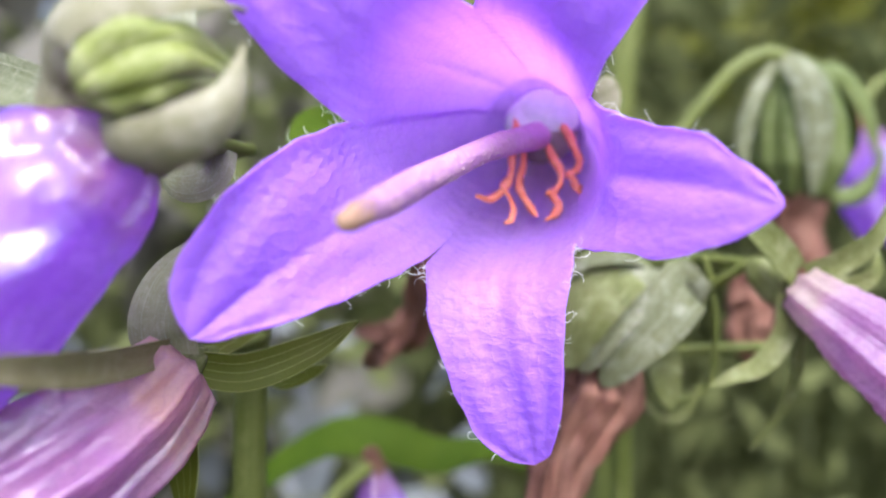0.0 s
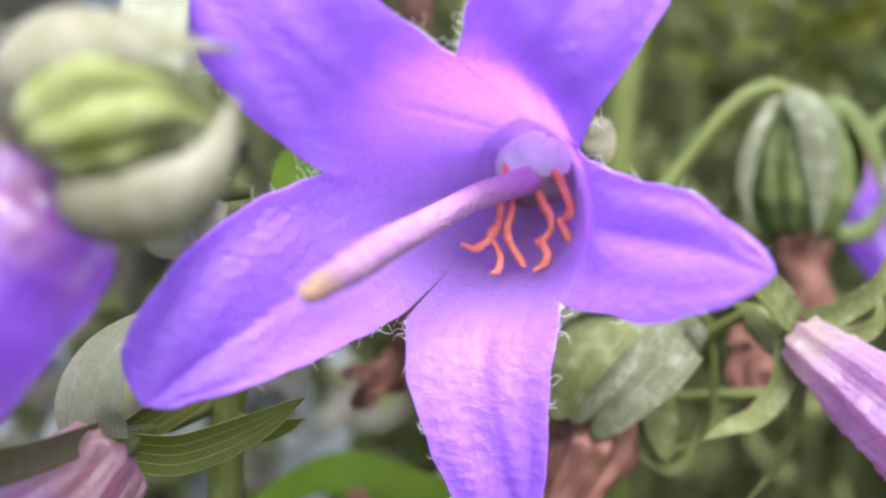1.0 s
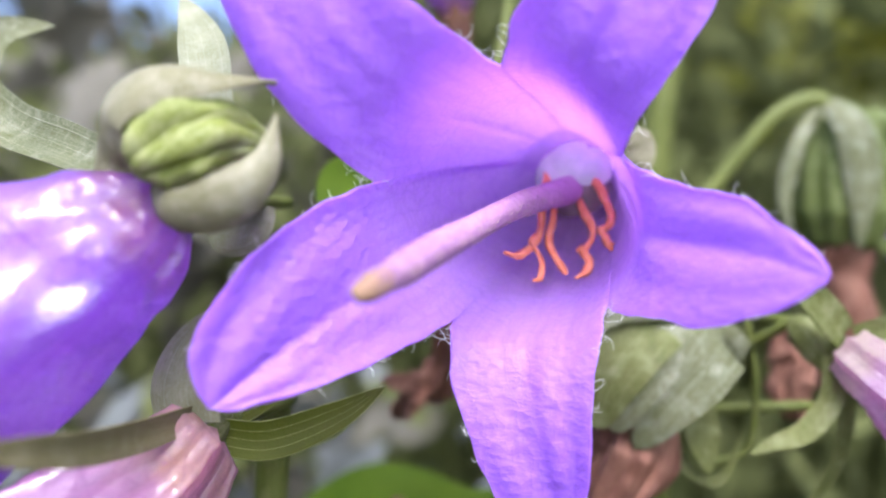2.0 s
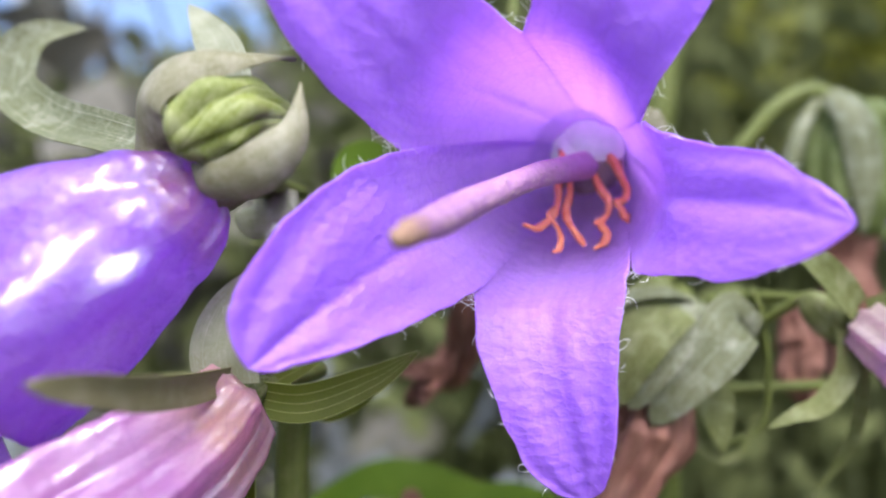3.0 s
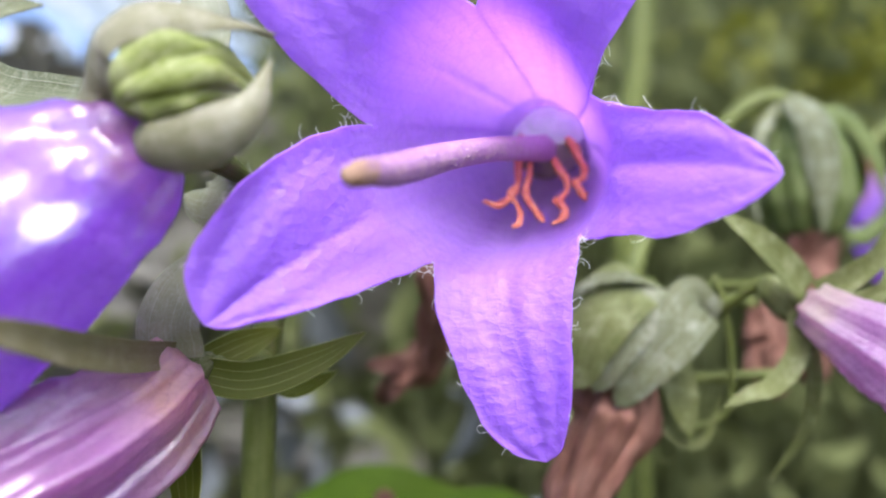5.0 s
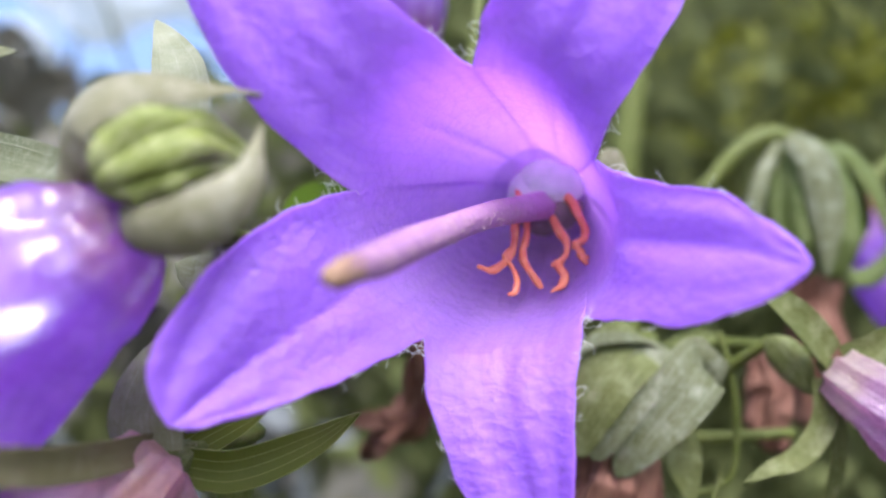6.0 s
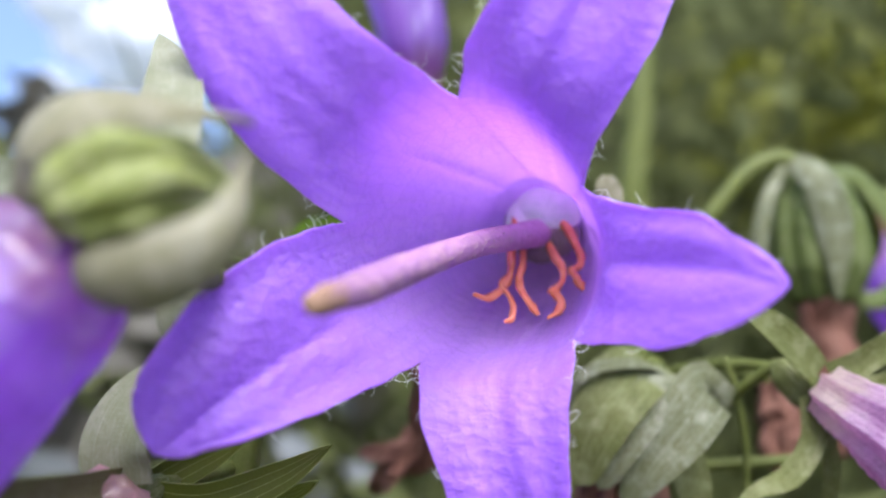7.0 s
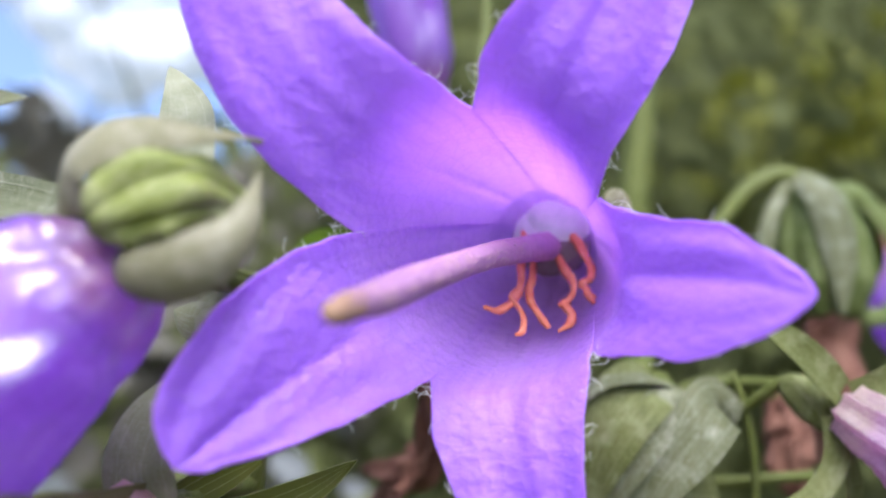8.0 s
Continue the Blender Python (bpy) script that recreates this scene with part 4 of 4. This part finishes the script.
leaf_cloud("dry_grass", "beige and grey dry grass leaves", "grass", DRY, 1500, dry_place, 0.045, 6)
leaf_cloud("silvery_leaves", "small silvery leaves low behind the flowers", "plants", SILVER, 40, low_place, 0.026, 7)
def around_place(rng):
    """Lower growth all round, with a gap where the camera stands."""
    while True:
        r, a = 0.25 + 7.0 * rng.uniform() ** 2.2, rng.uniform(0, 6.2832)
        x, y = r * math.cos(a), r * math.sin(a)
        z = rng.uniform(0.0, 0.18 + 0.16 * min(r, 1.5))
        if y < 0.3 or r > 1.2:
            return x, y, z


def lime_place(rng):
    return 0.173 + 0.030 * rng.normal(), 0.31 + 0.03 * rng.normal(), 0.580 + 0.022 * rng.normal()


def tall_grass():
    """Upright blades of grass behind the flowers."""
    rng = np.random.RandomState(31)
    verts, faces = [], []
    for _ in range(520):
        y = 0.24 + 0.5 * rng.uniform()
        x = (y + 0.04) * rng.uniform(-0.05, 0.75)
        ln, w = 0.5 + (y + 0.04) * rng.uniform(0.2, 0.6), rng.uniform(0.0015, 0.004)
        lean = rng.normal(scale=0.05, size=2)
        turn = rng.uniform(0, 3.14)
        s = np.array([math.cos(turn), math.sin(turn), 0]) * w
        b0 = len(verts)
        for k in range(7):
            q = k / 6
            c = np.array([x + lean[0] * q * q, y + lean[1] * q * q, ln * q - 0.01])
            verts += [c - s * (1 - q**3), c + s[[1, 0, 2]] * (0.25, -0.25, 0) * (1 - q), c + s * (1 - q**3)]
        for k in range(6):
            for j in (0, 1):
                i = b0 + 3 * k + j
                faces.append((i, i + 1, i + 4, i + 3))
    v = np.array(verts) / CM
    v[:, 2] -= LIFT / CM
    tagged(part("tall_grass", v, faces, BLADES, None), "tall upright green and olive grass blades", "grass", kind="stuff")


tall_grass()
leaf_cloud("low_growth", "low grass and herbs covering the meadow floor", "grass", GRASS, 36000, around_place, 0.032, 12)
leaf_cloud("sunlit_sprig", "yellow-green sprig among the meadow plants", "plants", LIME, 420, lime_place, 0.014, 9)
leaf_cloud("meadow_plants", "dense green and olive leaves of meadow plants", "plants", GRASS, 60000, near_place, 0.017, 3)


def far_place(rng):
    while True:
        x, y, z = rng.uniform(-9, 9), rng.uniform(5, 8), rng.uniform(0, 5.5)
        if x < -1.2 and z > 1.4 + 0.2 * rng.normal():
            continue
        return x, y, z


leaf_cloud("hedge", "green hedge behind the meadow", "hedge", HEDGE, 26000, far_place, 0.30, 4)


def cloud_bank():
    """A far white cloud low over the meadow, added to glow as bright sky."""
    rng = np.random.RandomState(15)
    verts, faces = [], []
    for k in range(60):
        c = np.array([-118 + 26 * rng.normal(), 300 + 10 * rng.normal(), 130 + 22 * rng.normal()])
        r = rng.uniform(8, 18)
        b0 = len(verts)
        n, q = 14, 9
        for i in range(q):
            for j in range(n):
                a, b = math.pi * (i + 0.5) / q, 2 * math.pi * j / n
                d = np.array([math.sin(a) * math.cos(b), math.sin(a) * math.sin(b), 0.75 * math.cos(a)])
                verts.append(c + d * r * (1 + 0.12 * math.sin(5 * a + k) * math.cos(4 * b)))
        for i in range(q - 1):
            for j in range(n):
                faces.append((b0 + i * n + j, b0 + i * n + (j + 1) % n, b0 + (i + 1) * n + (j + 1) % n, b0 + (i + 1) * n + j))
        faces.append(tuple(b0 + j for j in range(n))[::-1])
        faces.append(tuple(b0 + (q - 1) * n + j for j in range(n)))
    v = np.array(verts) / CM
    v[:, 2] -= LIFT / CM
    tagged(part("backdrop", v, faces, CLOUD, None), "far white glowing cloud, added for the bright patch of sky", "cloud", kind="structure")


cloud_bank()


def big_leaf():
    f = thing("leaf", (-1.0, 5.2, -3.2), "bright green arching leaf low behind the flowers", "leaf")
    blade("blade", [(-3.0, 5.6, -4.6), (-2.2, 5.2, -3.7), (-1.25, 5.0, -3.05), (-0.6, 4.9, -3.02), (0.1, 4.9, -3.22), (0.75, 4.9, -3.15), (1.5, 5.0, -3.5)], 0.62, (0.1, -0.5, 0.85), LEAF_BRIGHT, f, "", 0.2, 0.05, (0.4, 0.5), rows=40, wave=0.12)
    tube("stalk", [(-1.7, 1.9, -9.5), (-2.6, 4.0, -6.6), (-3.0, 5.6, -4.6)], [0.09, 0.08, 0.07], STEM, f, "", 8, 12)
    return f


big_leaf()


def back_leaf():
    f = thing("leaf", (-1.5, 2.9, 0.4), "bright green leaf on the stem behind the petals", "leaf")
    blade("blade", [(-1.10, 2.30, 0.24), (-1.06, 2.6, 0.55), (-0.9, 3.0, 0.66), (-0.5, 3.2, 0.45)], 0.5, (0.1, -1, 0.3), LEAF_BRIGHT, f, "", 0.2, 0.03, (0.4, 0.5))
    return f


back_leaf()


# ---- what moves with the wind ----
TIMES = (0.0, 0.5, 1.0, 1.5, 3.0, 3.3, 3.5, 4.0, 5.5, 6.0, 6.5, 7.0, 7.5, 8.0)


def sway(ob, east, up, reach=(), lean=()):
    """A flower nods by so many centimetres, time by time; reach: how far off it is, as a share of its rest; lean: degrees."""
    home, eye = ob.location.copy(), at((0, -4.2, 0))
    reach, lean = reach or [1.0] * len(TIMES), lean or [0.0] * len(TIMES)
    walk(ob, [(t, Matrix.Translation(eye + (home - eye) * r + Vector((a * CM, 0, b * CM))) @ Matrix.Rotation(radians(d), 4, "Y")) for t, a, b, r, d in zip(TIMES, east, up, reach, lean)])


def swing(ob, tip, east, up):
    """A lobe bends about the flower's throat, so that its tip moves by so many centimetres."""
    arm = Vector(tip) - Vector(THROAT)
    rows = []
    for t, a, b in zip(TIMES, east, up):
        turn = arm.cross(Vector((a, 0, b))) / arm.length_squared
        rows.append((t, Matrix.Rotation(turn.length, 4, turn.normalized()) if turn.length > 1e-6 else Matrix.Identity(4)))
    walk(ob, rows)


def motions():
    near = (0.853, 0.746, 0.752, 0.85, 1.0, 0.934, 0.806, 0.884, 0.866, 0.897, 0.77, 0.747, 0.809, 0.871)
    sway(SIDE, (-0.009, -0.038, 0.008, -0.014, 0.123, 0.140, -0.034, 0.021, 0.06, 0.133, 0.03, 0.024, 0.048, 0.108), (0.095, 0.135, 0.199, 0.156, 0.015, 0.075, -0.056, -0.037, 0.011, 0.006, -0.002, 0.055, 0.095, 0.05), near)
    sway(GREEN_BUD, (-0.067, -0.052, 0.015, 0.03, 0.09, 0.079, -0.044, -0.10, 0.026, 0.116, 0.025, 0.047, 0.103, 0.066), (0.08, 0.08, 0.102, 0.097, 0.017, -0.019, -0.085, -0.113, -0.101, -0.065, -0.152, -0.14, -0.094, -0.091), near, (11.8, 15.4, 14.7, 11.8, 2.6, 9.400, 15.1, 17.0, 12.1, 8.9, 15.1, 13.5, 11.0, 11.7))
    sway(PINK_LOW, (0.055, -0.075, -0.165, -0.045, 0.145, 0.120, -0.075, 0.105, 0.005, 0.100, -0.060, -0.070, -0.030, 0.030), (0.085, 0.005, -0.075, -0.025, 0.075, 0.020, -0.005, 0.075, -0.005, 0.000, 0.000, -0.010, 0.010, -0.020))
    sway(PINK_RIGHT, (0.002, -0.013, -0.018, 0.002, 0.037, 0.000, -0.022, -0.023, -0.003, 0.100, -0.028, -0.050, 0.010, 0.040), (0.000, 0.025, 0.025, 0.005, -0.015, 0.000, 0.010, -0.015, -0.035, -0.040, 0.020, 0.000, -0.010, -0.030))
    swing(PETAL_LEFT, (-1.36, -0.19, -0.71), (0.020, -0.040, -0.090, -0.020, 0.090, 0.100, -0.040, 0.070, 0.000, 0.020, -0.040, -0.100, -0.050, 0.050), (0.080, 0.050, 0.020, 0.040, 0.060, 0.024, 0.000, 0.000, -0.010, 0.000, -0.020, -0.040, -0.030, 0.010))
    swing(PETAL_RIGHT, (1.77, -0.38, 0.07), (0.000, -0.006, -0.036, -0.006, 0.048, 0.030, -0.012, 0.018, 0.006, 0.018, -0.006, -0.024, -0.006, 0.024), (0.006, 0.006, 0.018, 0.012, 0.012, 0.000, -0.006, 0.000, -0.006, -0.006, -0.006, -0.006, -0.006, -0.006))


motions()
